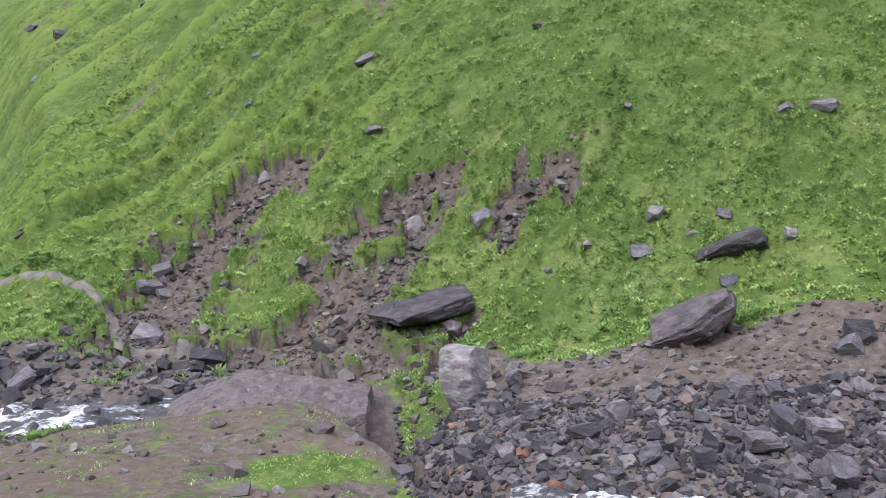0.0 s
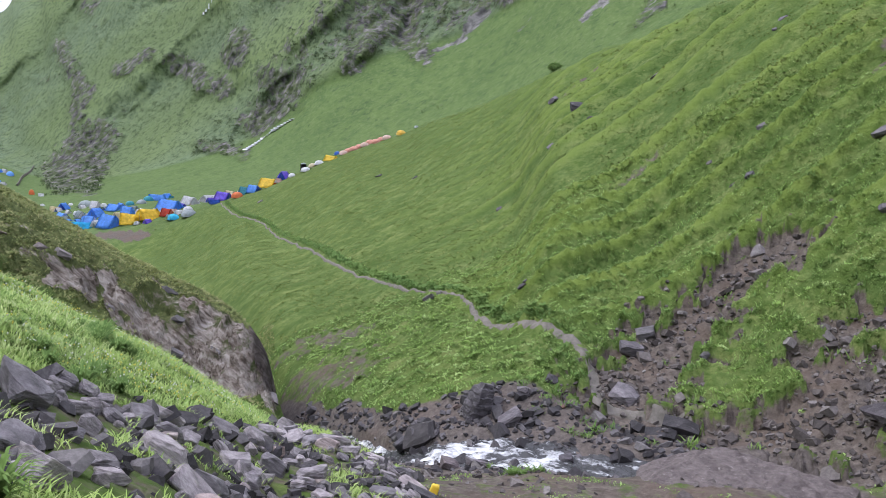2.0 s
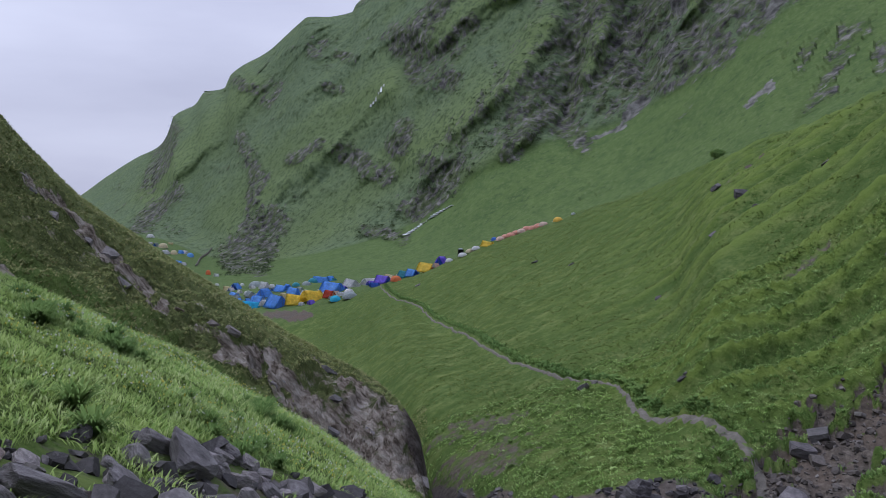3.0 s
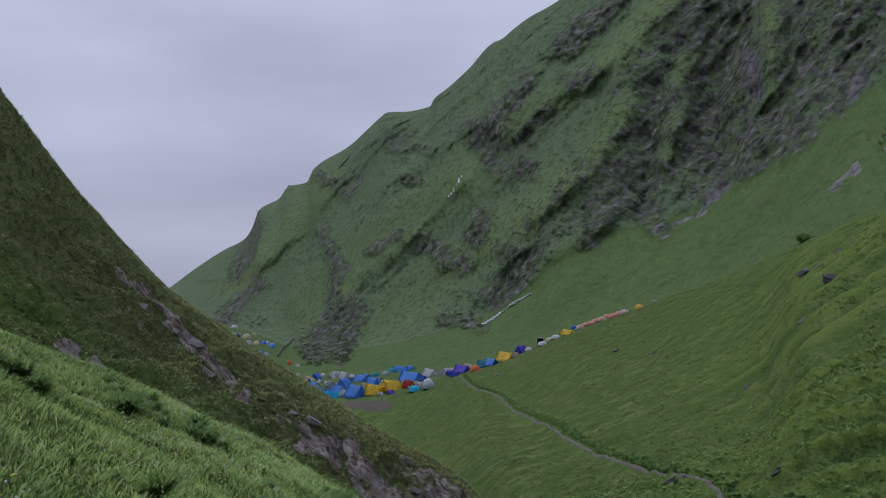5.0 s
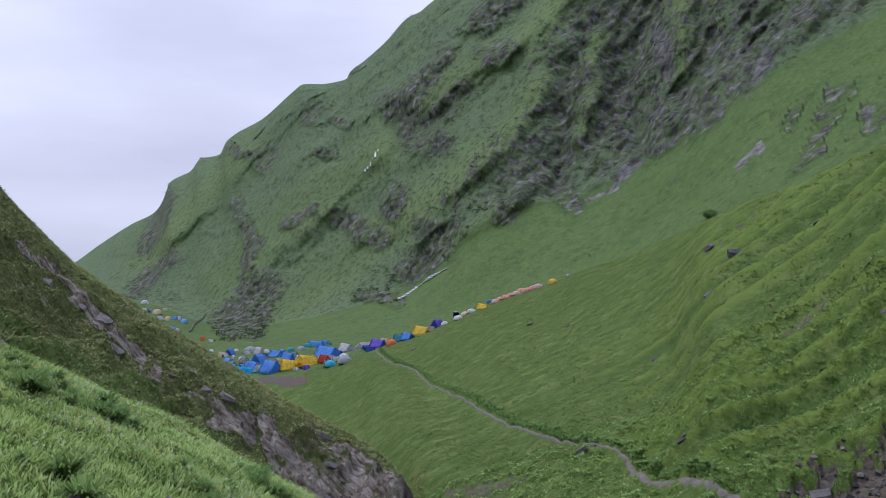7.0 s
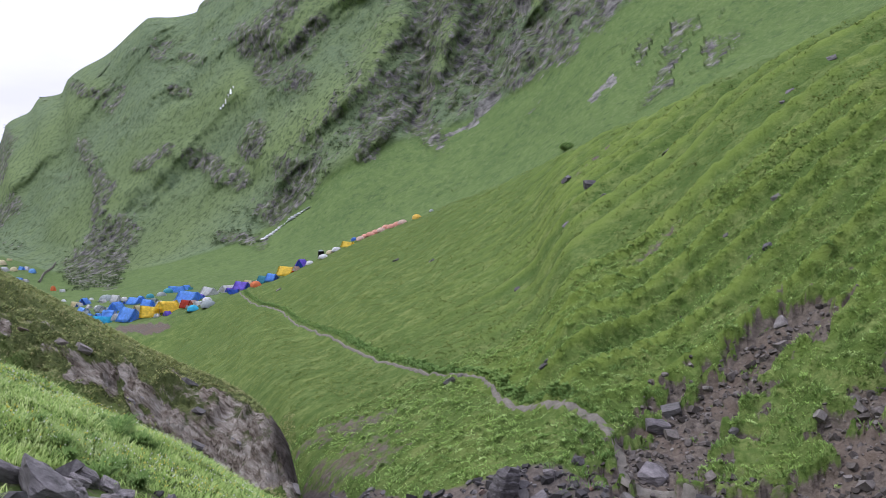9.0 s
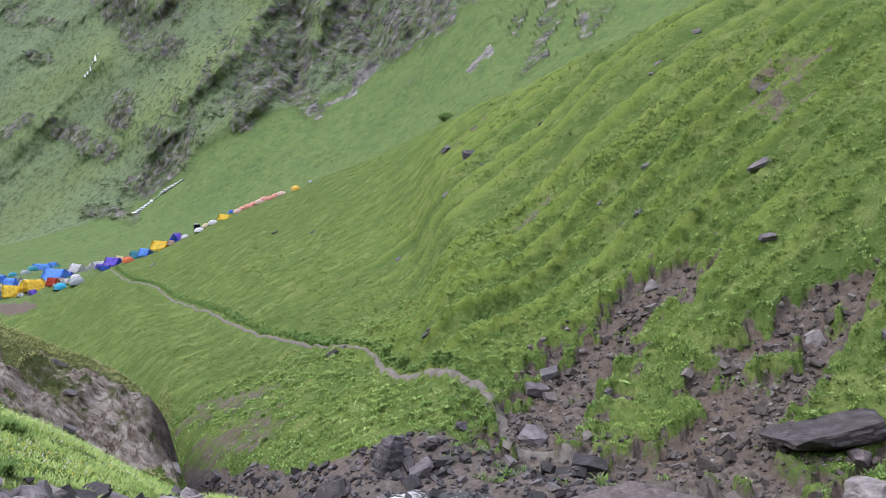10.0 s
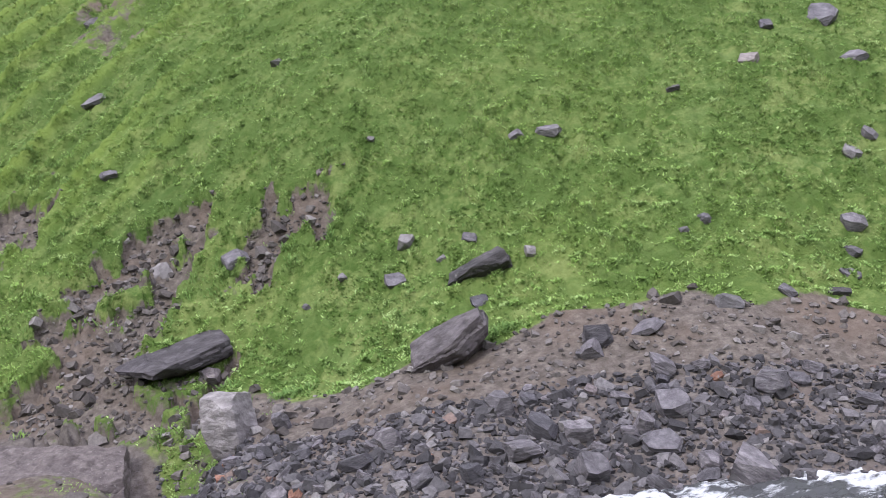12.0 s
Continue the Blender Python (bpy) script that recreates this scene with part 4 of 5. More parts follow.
def stand(me, name, x, y, turn, tilt=(0, 0), sink=0.25, height=1.0):
    ob = new(name, me)
    ob.location = (x, y, float(ground_z(x, y)) + height * (0.5 - sink))
    ob.rotation_euler = (radians(tilt[0]), radians(tilt[1]), turn)
    return ob


# -- the great rocks beside the stream --
def great_rock(name, seed, x, y, size, tilt, turn, mat, label, sink=0.3, **kw):
    rng = random.Random(seed)
    me = bm_mesh(name, rough_block(rng, *size, **kw), mat, True)
    me.shade_flat()
    ob = stand(me, name, x, y, facing(x, y) + radians(turn), tilt, sink, size[2])
    return tagged(ob, label, "rock")


great_rock("boulder", 5, 7.5, 25.0, (2.9, 1.7, 1.3), (16, -34), -12, m_block, "large tilted purple-grey schist boulder on the stream bank", 0.25, cuts=9, strata=0.07, levels=4, undercut=0.5)
great_rock("boulder", 8, -0.7, 32.1, (4.4, 2.4, 1.1), (-4, -9), 8, m_block, "dark wedge-shaped slab jutting out of the eroded bank", 0.22, cuts=10, strata=0.06, taper=0.7, levels=4, undercut=0.7)
great_rock("boulder", 47, 0.75, 25.2, (1.6, 1.4, 2.1), (-20, 17), 50, m_pale, "upright grey angular boulder at the foot of the bank", 0.22, cuts=15, strata=0.03, undercut=0.3)
great_rock("boulder", 23, -5.1, 26.0, (7.2, 5.0, 2.0), (5, 2), 4, m_slab, "huge flat grey rock slab with undercut dark end", 0.80, cuts=14, wear=0.10, levels=5, rounded=3.0, strata=0.03, undercut=0.6)
great_rock("boulder", 31, 9.6, 29.1, (2.2, 0.8, 0.75), (0, -26), 0, m_dark, "long dark rock lying in the green slope", 0.35, cuts=6, strata=0.06)
great_rock("boulder", 35, -16.6, 30.2, (0.95, 0.8, 1.8), (6, 14), 30, m_slate, "upright dark broken rock above the stream", 0.22, cuts=13, strata=0.05)

# -- single stones on the slopes: x, y, width, height --
HILL_ROCKS = [(-12.8, 39.5, 1.63, 0.95), (-13.0, 37.9, 1.27, 0.92), (-9.0, 44.3, 1.03, 0.80), (-3.5, 43.1, 0.99, 0.88), (-4.5, 49.6, 1.65, 0.76),
    (-12.1, 51.6, 0.87, 0.47), (-11.2, 51.3, 0.87, 0.47), (4.5, 45.3, 0.87, 0.64), (7.4, 36.9, 0.48, 0.33), (5.2, 36.7, 0.47, 0.28),
    (7.7, 31.8, 0.87, 0.87), (7.0, 30.6, 1.03, 0.60), (9.9, 30.8, 0.74, 0.41), (11.5, 28.8, 0.63, 0.75), (8.7, 30.5, 0.52, 0.36)]
SLOPE_ROCKS = [(14.4, 34.3, 1.30, 0.76), (13.0, 34.6, 0.75, 0.47), (9.3, 27.7, 0.89, 0.41), (11.1, 22.8, 0.74, 0.71), (10.6, 22.3, 0.60, 0.44),
    (-1.2, 37.8, 1.35, 0.58), (-14.6, 32.8, 0.68, 0.73), (-14.6, 55.5, 0.51, 0.33), (-12.0, 57.0, 0.74, 0.44), (-15.4, 48.7, 0.45, 0.39),
    (3.9, 31.6, 0.32, 0.36), (5.3, 31.9, 0.45, 0.37), (-21.6, 44.1, 0.62, 0.28), (-9.6, 37.7, 0.54, 0.40), (1.6, 35.7, 1.36, 0.64),
    (0.4, 31.2, 0.79, 0.79)]
EAST_ROCKS = [(21.7, 24.9, 1.09, 0.75), (20.9, 24.0, 0.81, 0.49), (20.0, 22.9, 0.77, 0.27), (24.1, 28.1, 0.99, 0.52), (17.2, 26.9, 0.61, 0.49),
    (16.3, 26.7, 0.40, 0.24), (23.8, 34.5, 1.22, 0.74), (28.7, 36.2, 1.82, 0.76), (27.8, 32.8, 1.36, 0.66), (25.4, 28.8, 0.88, 0.49),
    (20.0, 34.3, 0.60, 0.40), (15.4, 22.5, 1.04, 0.76), (17.5, 22.5, 0.62, 0.40), (19.0, 22.1, 0.67, 0.44), (25.9, 36.5, 0.85, 0.51)]
BROW_ROCKS = [(-45.1, 99.0, 1.79, 1.38), (-32.5, 80.0, 0.88, 0.99), (-36.4, 79.9, 1.23, 0.78), (-12.2, 78.4, 1.11, 0.70), (-26.6, 81.3, 1.63, 0.65),
    (-14.8, 75.3, 0.97, 0.49), (-14.8, 72.3, 0.56, 0.42), (-12.0, 51.8, 1.01, 0.47), (-21.5, 44.3, 0.50, 0.28), (-38.3, 73.0, 1.05, 0.94),
    (-94.4, 132.4, 1.44, 0.83), (-74.8, 114.3, 1.21, 0.52), (-157.2, 168.5, 4.39, 3.22), (-31.4, 49.9, 1.27, 0.60), (-31.1, 50.7, 0.68, 0.53),
    (-4.9, 58.7, 1.50, 0.82), (-7.1, 59.8, 0.53, 0.38)]
BED_BOULDERS = [(8.0, 19.1, 0.76, 0.63), (8.8, 18.6, 0.60, 0.55), (7.2, 18.2, 0.79, 0.50), (8.3, 16.8, 0.66, 0.74), (11.4, 18.7, 0.86, 0.56),
    (14.1, 18.5, 0.95, 0.68), (11.4, 15.2, 1.49, 0.89), (10.4, 17.5, 0.85, 0.39), (10.3, 18.2, 0.40, 0.74), (11.2, 22.6, 0.74, 0.71),
    (10.8, 22.2, 0.63, 0.47), (12.1, 20.5, 0.76, 0.39), (5.8, 17.7, 0.47, 0.52), (3.6, 19.9, 0.77, 0.39), (4.5, 20.5, 0.59, 0.53),
    (7.5, 20.6, 0.70, 0.61), (12.7, 22.4, 0.85, 0.23), (10.9, 16.2, 0.57, 0.45), (2.3, 24.7, 0.47, 0.63), (4.7, 18.0, 0.47, 0.42)]
STREAM_ROCKS = [(-16.5, 29.9, 0.96, 1.95), (-15.2, 31.4, 0.44, 0.44), (-18.3, 28.5, 1.12, 0.64), (-15.1, 29.9, 0.85, 0.55),
    (-11.7, 28.0, 0.65, 0.46), (-15.5, 26.1, 0.77, 0.39), (-9.0, 32.3, 1.28, 0.72), (-9.8, 31.1, 1.86, 0.70), (-11.8, 34.2, 1.15, 0.55),
    (-14.6, 26.9, 1.16, 0.27), (-19.1, 28.5, 0.87, 0.52)]

rng = random.Random(77)
STONES = [bm_mesh("stone", cut_block(rng, 1, 1, 1, rng.randint(11, 17)), m_slate) for _ in range(14)]
PALE_STONES = [bm_mesh("stone", cut_block(rng, 1, 1, 1, rng.randint(11, 17)), m_pale) for _ in range(6)]
DARK_STONES = [bm_mesh("stone", cut_block(rng, 1, 1, 1, rng.randint(11, 17)), m_dark) for _ in range(5)]
BANK_STONES = [bm_mesh("boulder", rough_block(rng, 1, 1, 1, rng.randint(10, 15), wear=0.07, levels=2), m_bank) for _ in range(10)]
RUSTY_STONES = [bm_mesh("stone", cut_block(rng, 1, 1, 1, 9), m_rust) for _ in range(3)]


def lean_with_slope(x, y, share=0.8):
    """Turn that tips a thing with the ground under it."""
    e = 0.5
    n = Vector((float(ground_z(x - e, y) - ground_z(x + e, y)) * share, float(ground_z(x, y - e) - ground_z(x, y + e)) * share, 2 * e)).normalized()
    return Vector((0, 0, 1)).rotation_difference(n)


def lay_stone(meshes, x, y, w, h, label, group, sink=0.44, flat=18, name="stone"):
    me = rng.choice(meshes)
    ob = new(name, me)
    ob.scale = (w * rng.uniform(0.95, 1.15), w * rng.uniform(0.7, 1.0), h * rng.uniform(0.95, 1.2))
    own = Euler((radians(rng.uniform(-flat, flat)), radians(rng.uniform(-flat, flat)), facing(x, y) + radians(rng.uniform(-25, 25)))).to_quaternion()
    ob.rotation_euler = (lean_with_slope(x, y) @ own).to_euler()
    ob.location = (x, y, float(ground_z(x, y)) + h * (0.5 - sink))
    return tagged(ob, label, "stone", group)


for x, y, w, h in HILL_ROCKS + SLOPE_ROCKS[:6]:
    w, h = 0.72 * w, 0.55 * h
    lay_stone(rng.choice((PALE_STONES, STONES)), x, y, w, h, "grey angular stone half sunk in grass", "stones on the hillside")
for x, y, w, h in SLOPE_ROCKS[6:] + EAST_ROCKS:
    w, h = 0.8 * w, 0.6 * h
    lay_stone(rng.choice((STONES, STONES, PALE_STONES, DARK_STONES)), x, y, w, h, "dark grey stone lying in meadow plants", "stones on the hillside")
# a few of these stones stand in for small dark hollows in the turf
for x, y, w, h in BROW_ROCKS:
    w, h = 0.75 * min(w, 2.2), 0.5 * min(h, 1.3)
    lay_stone(rng.choice((PALE_STONES, STONES)), x, y, w, h, "weathered stone on the grassy hill", "stones on the hillside")
for x, y, w, h in BED_BOULDERS:
    w, h = min(w, 0.95), min(h, 0.62)
    lay_stone(STONES, x, y, w, h, "angular slate boulder in the stream bed", "boulders of the stream bed", 0.22, 25, "boulder")
for x, y, w, h in STREAM_ROCKS[1:]:
    lay_stone(rng.choice((STONES, DARK_STONES)), x, y, w, h, "wet dark stone beside the stream", "boulders of the stream bed", 0.25, 20, "boulder")


# a dark flat stone takes the place of a shaded hollow in the turf
hollow = lay_stone(DARK_STONES, -35.9, 84.8, 2.0, 0.6, "dark stone standing in for a shaded hollow on the grassy hill", "stones on the hillside", 0.3, 6)
hollow.rotation_euler = (0.35, 0.05, facing(-35.9, 84.8))
lay_stone(STONES, -10.8, 17.0, 1.0, 0.36, "grey flat-topped stone on the dirt terrace", "boulders of the near bank", 0.25, 8)

# -- a yellow bag left on the terrace --
bag = bmesh.new()
bmesh.ops.create_cube(bag, size=1.0)
bmesh.ops.subdivide_edges(bag, edges=bag.edges[:], cuts=4, use_grid_fill=True)
for v in bag.verts:
    pinch = 1 - 0.55 * max(0.0, v.co.z) ** 1.5
    v.co = Vector((v.co.x * 0.22 * pinch, v.co.y * 0.12 * pinch, v.co.z * 0.32)) * (1 + 0.16 * noise.noise(v.co * 4))
bag_ob = new("plastic_bag", bm_mesh("plastic_bag", bag, CLOTH["yellow"], True))
bag_ob.location, bag_ob.rotation_euler = (-11.5, 18.6, float(ground_z(-11.5, 18.6)) + 0.13), (0.2, 0.3, 0.6)
tagged(bag_ob, "crumpled yellow plastic bag lying on stony dirt", "bag")

# -- broken ledges of rock along the spur --
OUTCROPS = [(-53.6, 23.3), (-53.9, 24.2), (-52.8, 25.0), (-51.5, 25.4), (-50.7, 26.2), (-47.0, 26.0), (-46.3, 26.8), (-43.6, 26.3), (-41.3, 29.3),
    (-40.3, 29.8), (-37.9, 29.5), (-37.3, 29.8), (-36.3, 30.2), (-34.6, 30.2), (-32.9, 29.9), (-31.0, 29.3), (-38.6, 32.9), (-34.8, 32.1),
    (-32.2, 30.8), (-29.7, 29.9)]
for x0, y0 in OUTCROPS:
    for _ in range(1):
        x, y = x0 + rng.gauss(0, 1.0), y0 + rng.gauss(0, 1.0)
        w = rng.uniform(0.5, 1.1)
        ob = lay_stone(PALE_STONES, x, y, w, w * rng.uniform(0.25, 0.45), "weathered rock ledge breaking out of the heath", "rock ledges of the spur", 0.5, 14, "rock_ledge")
        ob.rotation_euler = (radians(rng.uniform(-10, 25)), radians(rng.uniform(20, 42)), facing(x, y) + radians(rng.uniform(-20, 20)))

# -- the tents of the camp --
DOME_TENTS = [(-289.3, 215.1, 5.3, 2.4, "grey"), (-316.9, 228.5, 2.1, 1.3, "white"), (-234.7, 194.4, 2.6, 1.3, "white"),
    (-263.6, 214.6, 3.2, 1.7, "teal"), (-265.0, 220.9, 3.6, 1.6, "grey"), (-285.9, 241.8, 4.0, 2.9, "teal"), (-202.5, 180.1, 3.4, 2.3, "cyan"),
    (-204.0, 187.1, 3.2, 2.1, "white"), (-196.7, 180.8, 4.5, 2.0, "grey"), (-353.1, 240.4, 2.3, 1.2, "white"), (-198.3, 199.6, 3.0, 1.5, "grey"),
    (-186.8, 190.4, 3.4, 1.9, "orange"), (-172.8, 198.7, 2.3, 1.6, "white"), (-168.3, 214.3, 2.0, 1.4, "navy")]
SMALL_TENTS = [(-168.2, 199.4, 3.0, 1.2, "white"), (-169.4, 204.3, 3.0, 1.2, "cream"), (-167.2, 204.3, 2.8, 1.3, "white"),
    (-160.2, 206.9, 2.7, 1.3, "pale"), (-159.8, 208.8, 2.7, 1.3, "pink"), (-158.2, 209.2, 2.8, 1.3, "pink"), (-157.7, 211.2, 2.8, 1.3, "pink"),
    (-156.1, 211.7, 2.7, 1.3, "pale"), (-156.6, 215.1, 2.9, 1.4, "pink"), (-151.4, 210.7, 2.8, 1.3, "pink"), (-150.8, 212.7, 2.8, 1.3, "pink"),
    (-147.3, 210.4, 2.9, 1.3, "pale"), (-139.1, 205.5, 2.8, 1.6, "amber"), (-132.2, 202.6, 1.3, 0.8, "grey")]
RIDGE_TENTS = [(-293.1, 208.2, 4.1, 2.9, "blue"), (-271.4, 192.0, 5.2, 2.3, "blue"), (-264.8, 188.6, 2.8, 1.9, "grey"),
    (-275.4, 208.8, 3.5, 2.8, "white"), (-263.6, 193.5, 3.6, 2.4, "grey"), (-255.4, 193.7, 5.7, 3.3, "blue"), (-245.4, 183.7, 4.2, 2.9, "blue"),
    (-228.8, 178.1, 7.1, 4.3, "blue"), (-236.9, 187.6, 2.8, 2.9, "cream"), (-257.9, 203.3, 5.6, 2.4, "blue"), (-241.3, 195.2, 4.5, 3.0, "blue"),
    (-326.1, 286.6, 4.4, 2.6, "blue"), (-222.5, 196.4, 8.2, 3.8, "blue"), (-212.6, 186.5, 3.6, 2.5, "red"), (-237.0, 218.3, 6.5, 3.3, "white"),
    (-207.1, 199.0, 5.8, 2.3, "white"), (-199.4, 197.1, 1.8, 2.4, "white"), (-198.5, 199.3, 3.7, 2.1, "cream"), (-197.2, 195.1, 5.3, 2.7, "violet"),
    (-189.2, 199.8, 3.7, 2.4, "blue"), (-192.8, 199.8, 3.8, 2.5, "teal"), (-186.4, 203.5, 6.1, 2.9, "yellow"), (-181.2, 204.7, 3.4, 2.7, "violet")]
SLIM_TENTS = [(-278.9, 199.9, 2.5, 1.5, "white"), (-256.1, 186.8, 2.3, 1.3, "blue"), (-255.4, 189.1, 2.4, 1.5, "blue"), (-242.9, 186.6, 2.9, 1.6, "blue"),
    (-265.1, 211.7, 2.7, 1.4, "blue"), (-249.2, 204.6, 2.7, 1.6, "grey"), (-240.6, 200.5, 2.3, 1.2, "white"), (-232.4, 199.5, 2.6, 1.3, "white"),
    (-206.0, 185.3, 2.6, 1.4, "white"), (-220.8, 200.4, 2.5, 1.5, "violet"), (-203.1, 197.5, 2.6, 1.3, "white"), (-196.0, 201.0, 2.4, 1.4, "white"),
    (-189.4, 201.7, 2.2, 1.5, "blue"), (-181.5, 202.5, 2.2, 1.5, "pale")]
TARP_SHELTERS = [(-294.1, 205.3, 3.5, 2.0, "cream"), (-254.0, 183.5, 2.0, 1.2, "lime"), (-240.8, 177.2, 6.3, 2.4, "cyan"),
    (-236.2, 180.1, 5.0, 2.1, "white"), (-222.7, 181.0, 5.8, 3.3, "yellow"), (-218.1, 184.1, 7.2, 3.6, "yellow"), (-297.6, 256.1, 6.5, 2.8, "blue"),
    (-187.6, 205.4, 4.9, 2.0, "blue"), (-161.3, 202.4, 4.2, 1.6, "yellow")]
FAR_TENTS = [(-744.6, 419.7, 6.0, 3.3, "blue"), (-659.2, 378.3, 6.8, 3.4, "blue"), (-744.7, 435.7, 7.1, 3.3, "white"),
    (-672.9, 393.2, 4.0, 2.0, "white"), (-652.3, 386.4, 4.3, 2.9, "grey"), (-644.0, 387.8, 7.6, 3.8, "cream"), (-684.8, 419.7, 4.1, 2.0, "cream"),
    (-593.6, 359.0, 7.0, 3.1, "white"), (-599.4, 370.0, 5.4, 3.1, "cream"), (-613.1, 384.6, 3.7, 2.8, "blue"), (-615.2, 390.1, 4.6, 2.8, "white"),
    (-598.9, 383.9, 5.4, 3.2, "blue"), (-549.1, 334.4, 3.3, 2.0, "white"), (-534.8, 327.1, 4.8, 2.4, "cyan"), (-535.3, 326.9, 5.6, 2.0, "blue"),
    (-532.0, 331.6, 4.8, 2.4, "blue"), (-528.1, 333.2, 4.0, 2.0, "white"), (-477.1, 318.5, 3.3, 2.9, "orange"), (-465.5, 316.6, 2.9, 1.8, "white")]


def dome_bm(w, h, lean=0.0, u0=0.0, u1=2 * math.pi, grow=1.0, floor=0.0):
    """Shell of a dome tent: four bowed sides, sagging between the poles."""
    bm = bmesh.new()
    rows, cols = 6, 16
    grid = []
    for i in range(rows + 1):
        s = i / rows
        z = h * math.sin(s * math.pi / 2)
        rad = 0.5 * w * math.cos(s * math.pi / 2) ** 0.8
        ring = []
        for j in range(cols + 1):
            a = u0 + (u1 - u0) * j / cols
            q = rad * (1 + 0.06 * abs(math.sin(2 * a))) * grow
            ring.append(bm.verts.new((q * math.cos(a) + lean * z, q * math.sin(a) * 0.9, floor + z * grow)))
        grid.append(ring)
    for i in range(rows):
        for j in range(cols):
            bm.faces.new((grid[i][j], grid[i][j + 1], grid[i + 1][j + 1], grid[i + 1][j]))
    bmesh.ops.remove_doubles(bm, verts=bm.verts[:], dist=0.004)
    return bm


def ridge_bm(w, d, h, sag=0.12, slack=0.0, rows=6, cols=8):
    """Roof sheet over a ridge pole, hanging slack between the ends."""
    bm = bmesh.new()
    g = []
    for i in range(rows + 1):
        u = i / rows
        line = []
        for j in range(cols + 1):
            v = -1 + 2 * j / cols
            z = h * (1 - abs(v) ** 1.08) - sag * h * math.sin(math.pi * u) * (1 - 0.4 * abs(v)) + slack * math.sin(5 * u + 3 * v)
            line.append(bm.verts.new((w * (u - 0.5), 0.5 * d * v, max(z, 0.02))))
        g.append(line)
    for i in range(rows):
        for j in range(cols):
            bm.faces.new((g[i][j], g[i + 1][j], g[i + 1][j + 1], g[i][j + 1]))
    ret = bmesh.ops.solidify(bm, geom=bm.faces[:], thickness=0.03)
    return bm


def panel_bm(points, thick=0.03):
    bm = bmesh.new()
    bm.faces.new([bm.verts.new(p) for p in points])
    bmesh.ops.solidify(bm, geom=bm.faces[:], thickness=thick)
    return bm


def rod_bm(a, b, r=0.03):
    bm = bmesh.new()
    a, b = Vector(a), Vector(b)
    m = Matrix.Translation((a + b) / 2) @ (b - a).to_track_quat("Z", "Y").to_matrix().to_4x4()
    bmesh.ops.create_cone(bm, cap_ends=True, segments=6, radius1=r, radius2=r, depth=(b - a).length, matrix=m)
    return bm


def tent_root(name, x, y, turn, label, group):
    ob = new(name)
    ob.location = (x, y, float(ground_z(x, y)) - 0.05)
    ob.rotation_euler = (0, 0, facing(x, y) + turn)
    ob.empty_display_size = 0.3
    return tagged(ob, label, "tent", group)


HUE = {"violet": "purple", "pale": "pale pink", "cyan": "bright light blue", "navy": "dark blue", "amber": "golden yellow"}


def dome_tent(x, y, w, h, hue, group):
    word = HUE.get(hue, hue)
    other = rng.choice((hue, hue, "white" if hue in ("blue", "violet", "grey") else hue))
    root = tent_root("dome_tent", x, y, rng.uniform(-0.6, 0.6), f"{word} dome tent pitched on the meadow", group)
    part("canopy", bm_mesh("canopy", dome_bm(w, h), CLOTH[hue], True), root)
    part("door_panel", bm_mesh("door_panel", dome_bm(w, h, 0, -math.pi * 0.60, -math.pi * 0.40, 1.015, 0.01), CLOTH[other], True), root, f"{other} zipped door panel")
    part("groundsheet", bm_mesh("groundsheet", panel_bm([(-0.56 * w, -0.5 * w, 0.0), (0.56 * w, -0.5 * w, 0.0), (0.56 * w, 0.5 * w, 0.0), (-0.56 * w, 0.5 * w, 0.0)], 0.04), CLOTH["grey"]), root)
    for s in (-1, 1):
        part("pole", bm_mesh("pole", rod_bm((s * 0.5 * w, -0.4 * w, 0), (s * 0.12 * w, -0.1 * w, h * 0.98), 0.02), m_pole), root)


def ridge_tent(x, y, w, h, hue, group, gable=""):
    word = HUE.get(hue, hue)
    gable = gable or rng.choice(("white", hue, hue, "navy"))
    w, d = 0.9 * w, max(0.85 * w, 1.5 * h)
    root = tent_root("ridge_tent", x, y, rng.choice((-1, 1)) * rng.uniform(0.5, 1.15), f"{word} ridge tent with slack cloth roof", group)
    part("roof", bm_mesh("roof", ridge_bm(w, d, h, 0.06, 0.05 * h), CLOTH[hue], True), root)
    for s in (-1, 1):
        e = s * 0.46 * w
        part("end_panel", bm_mesh("end_panel", panel_bm([(e, -0.46 * d, 0.02), (e, 0.46 * d, 0.02), (e, 0, 0.93 * h)]), CLOTH[gable]), root)
        part("pole", bm_mesh("pole", rod_bm((s * 0.49 * w, 0, 0), (s * 0.49 * w, 0, h * 1.04), 0.035), m_pole), root)


def tarp_shelter(x, y, w, h, hue, group):
    word = HUE.get(hue, hue)
    d = max(0.6 * w, 1.4 * h)
    root = tent_root("tarp_shelter", x, y, rng.uniform(-0.9, 0.9), f"{word} tarpaulin shelter stretched over poles", group)
    part("roof", bm_mesh("roof", ridge_bm(w, d, h, 0.14, 0.09 * h), CLOTH[hue], True), root)
    part("back_wall", bm_mesh("back_wall", panel_bm([(-0.45 * w, 0.3 * d, 0), (0.45 * w, 0.3 * d, 0), (0.45 * w, 0.3 * d, 0.36 * h), (-0.45 * w, 0.3 * d, 0.36 * h)]), CLOTH[hue]), root)
    for sx in (-0.46, 0.46):
        part("pole", bm_mesh("pole", rod_bm((sx * w, 0, 0), (sx * w, 0, h), 0.04), m_pole), root)


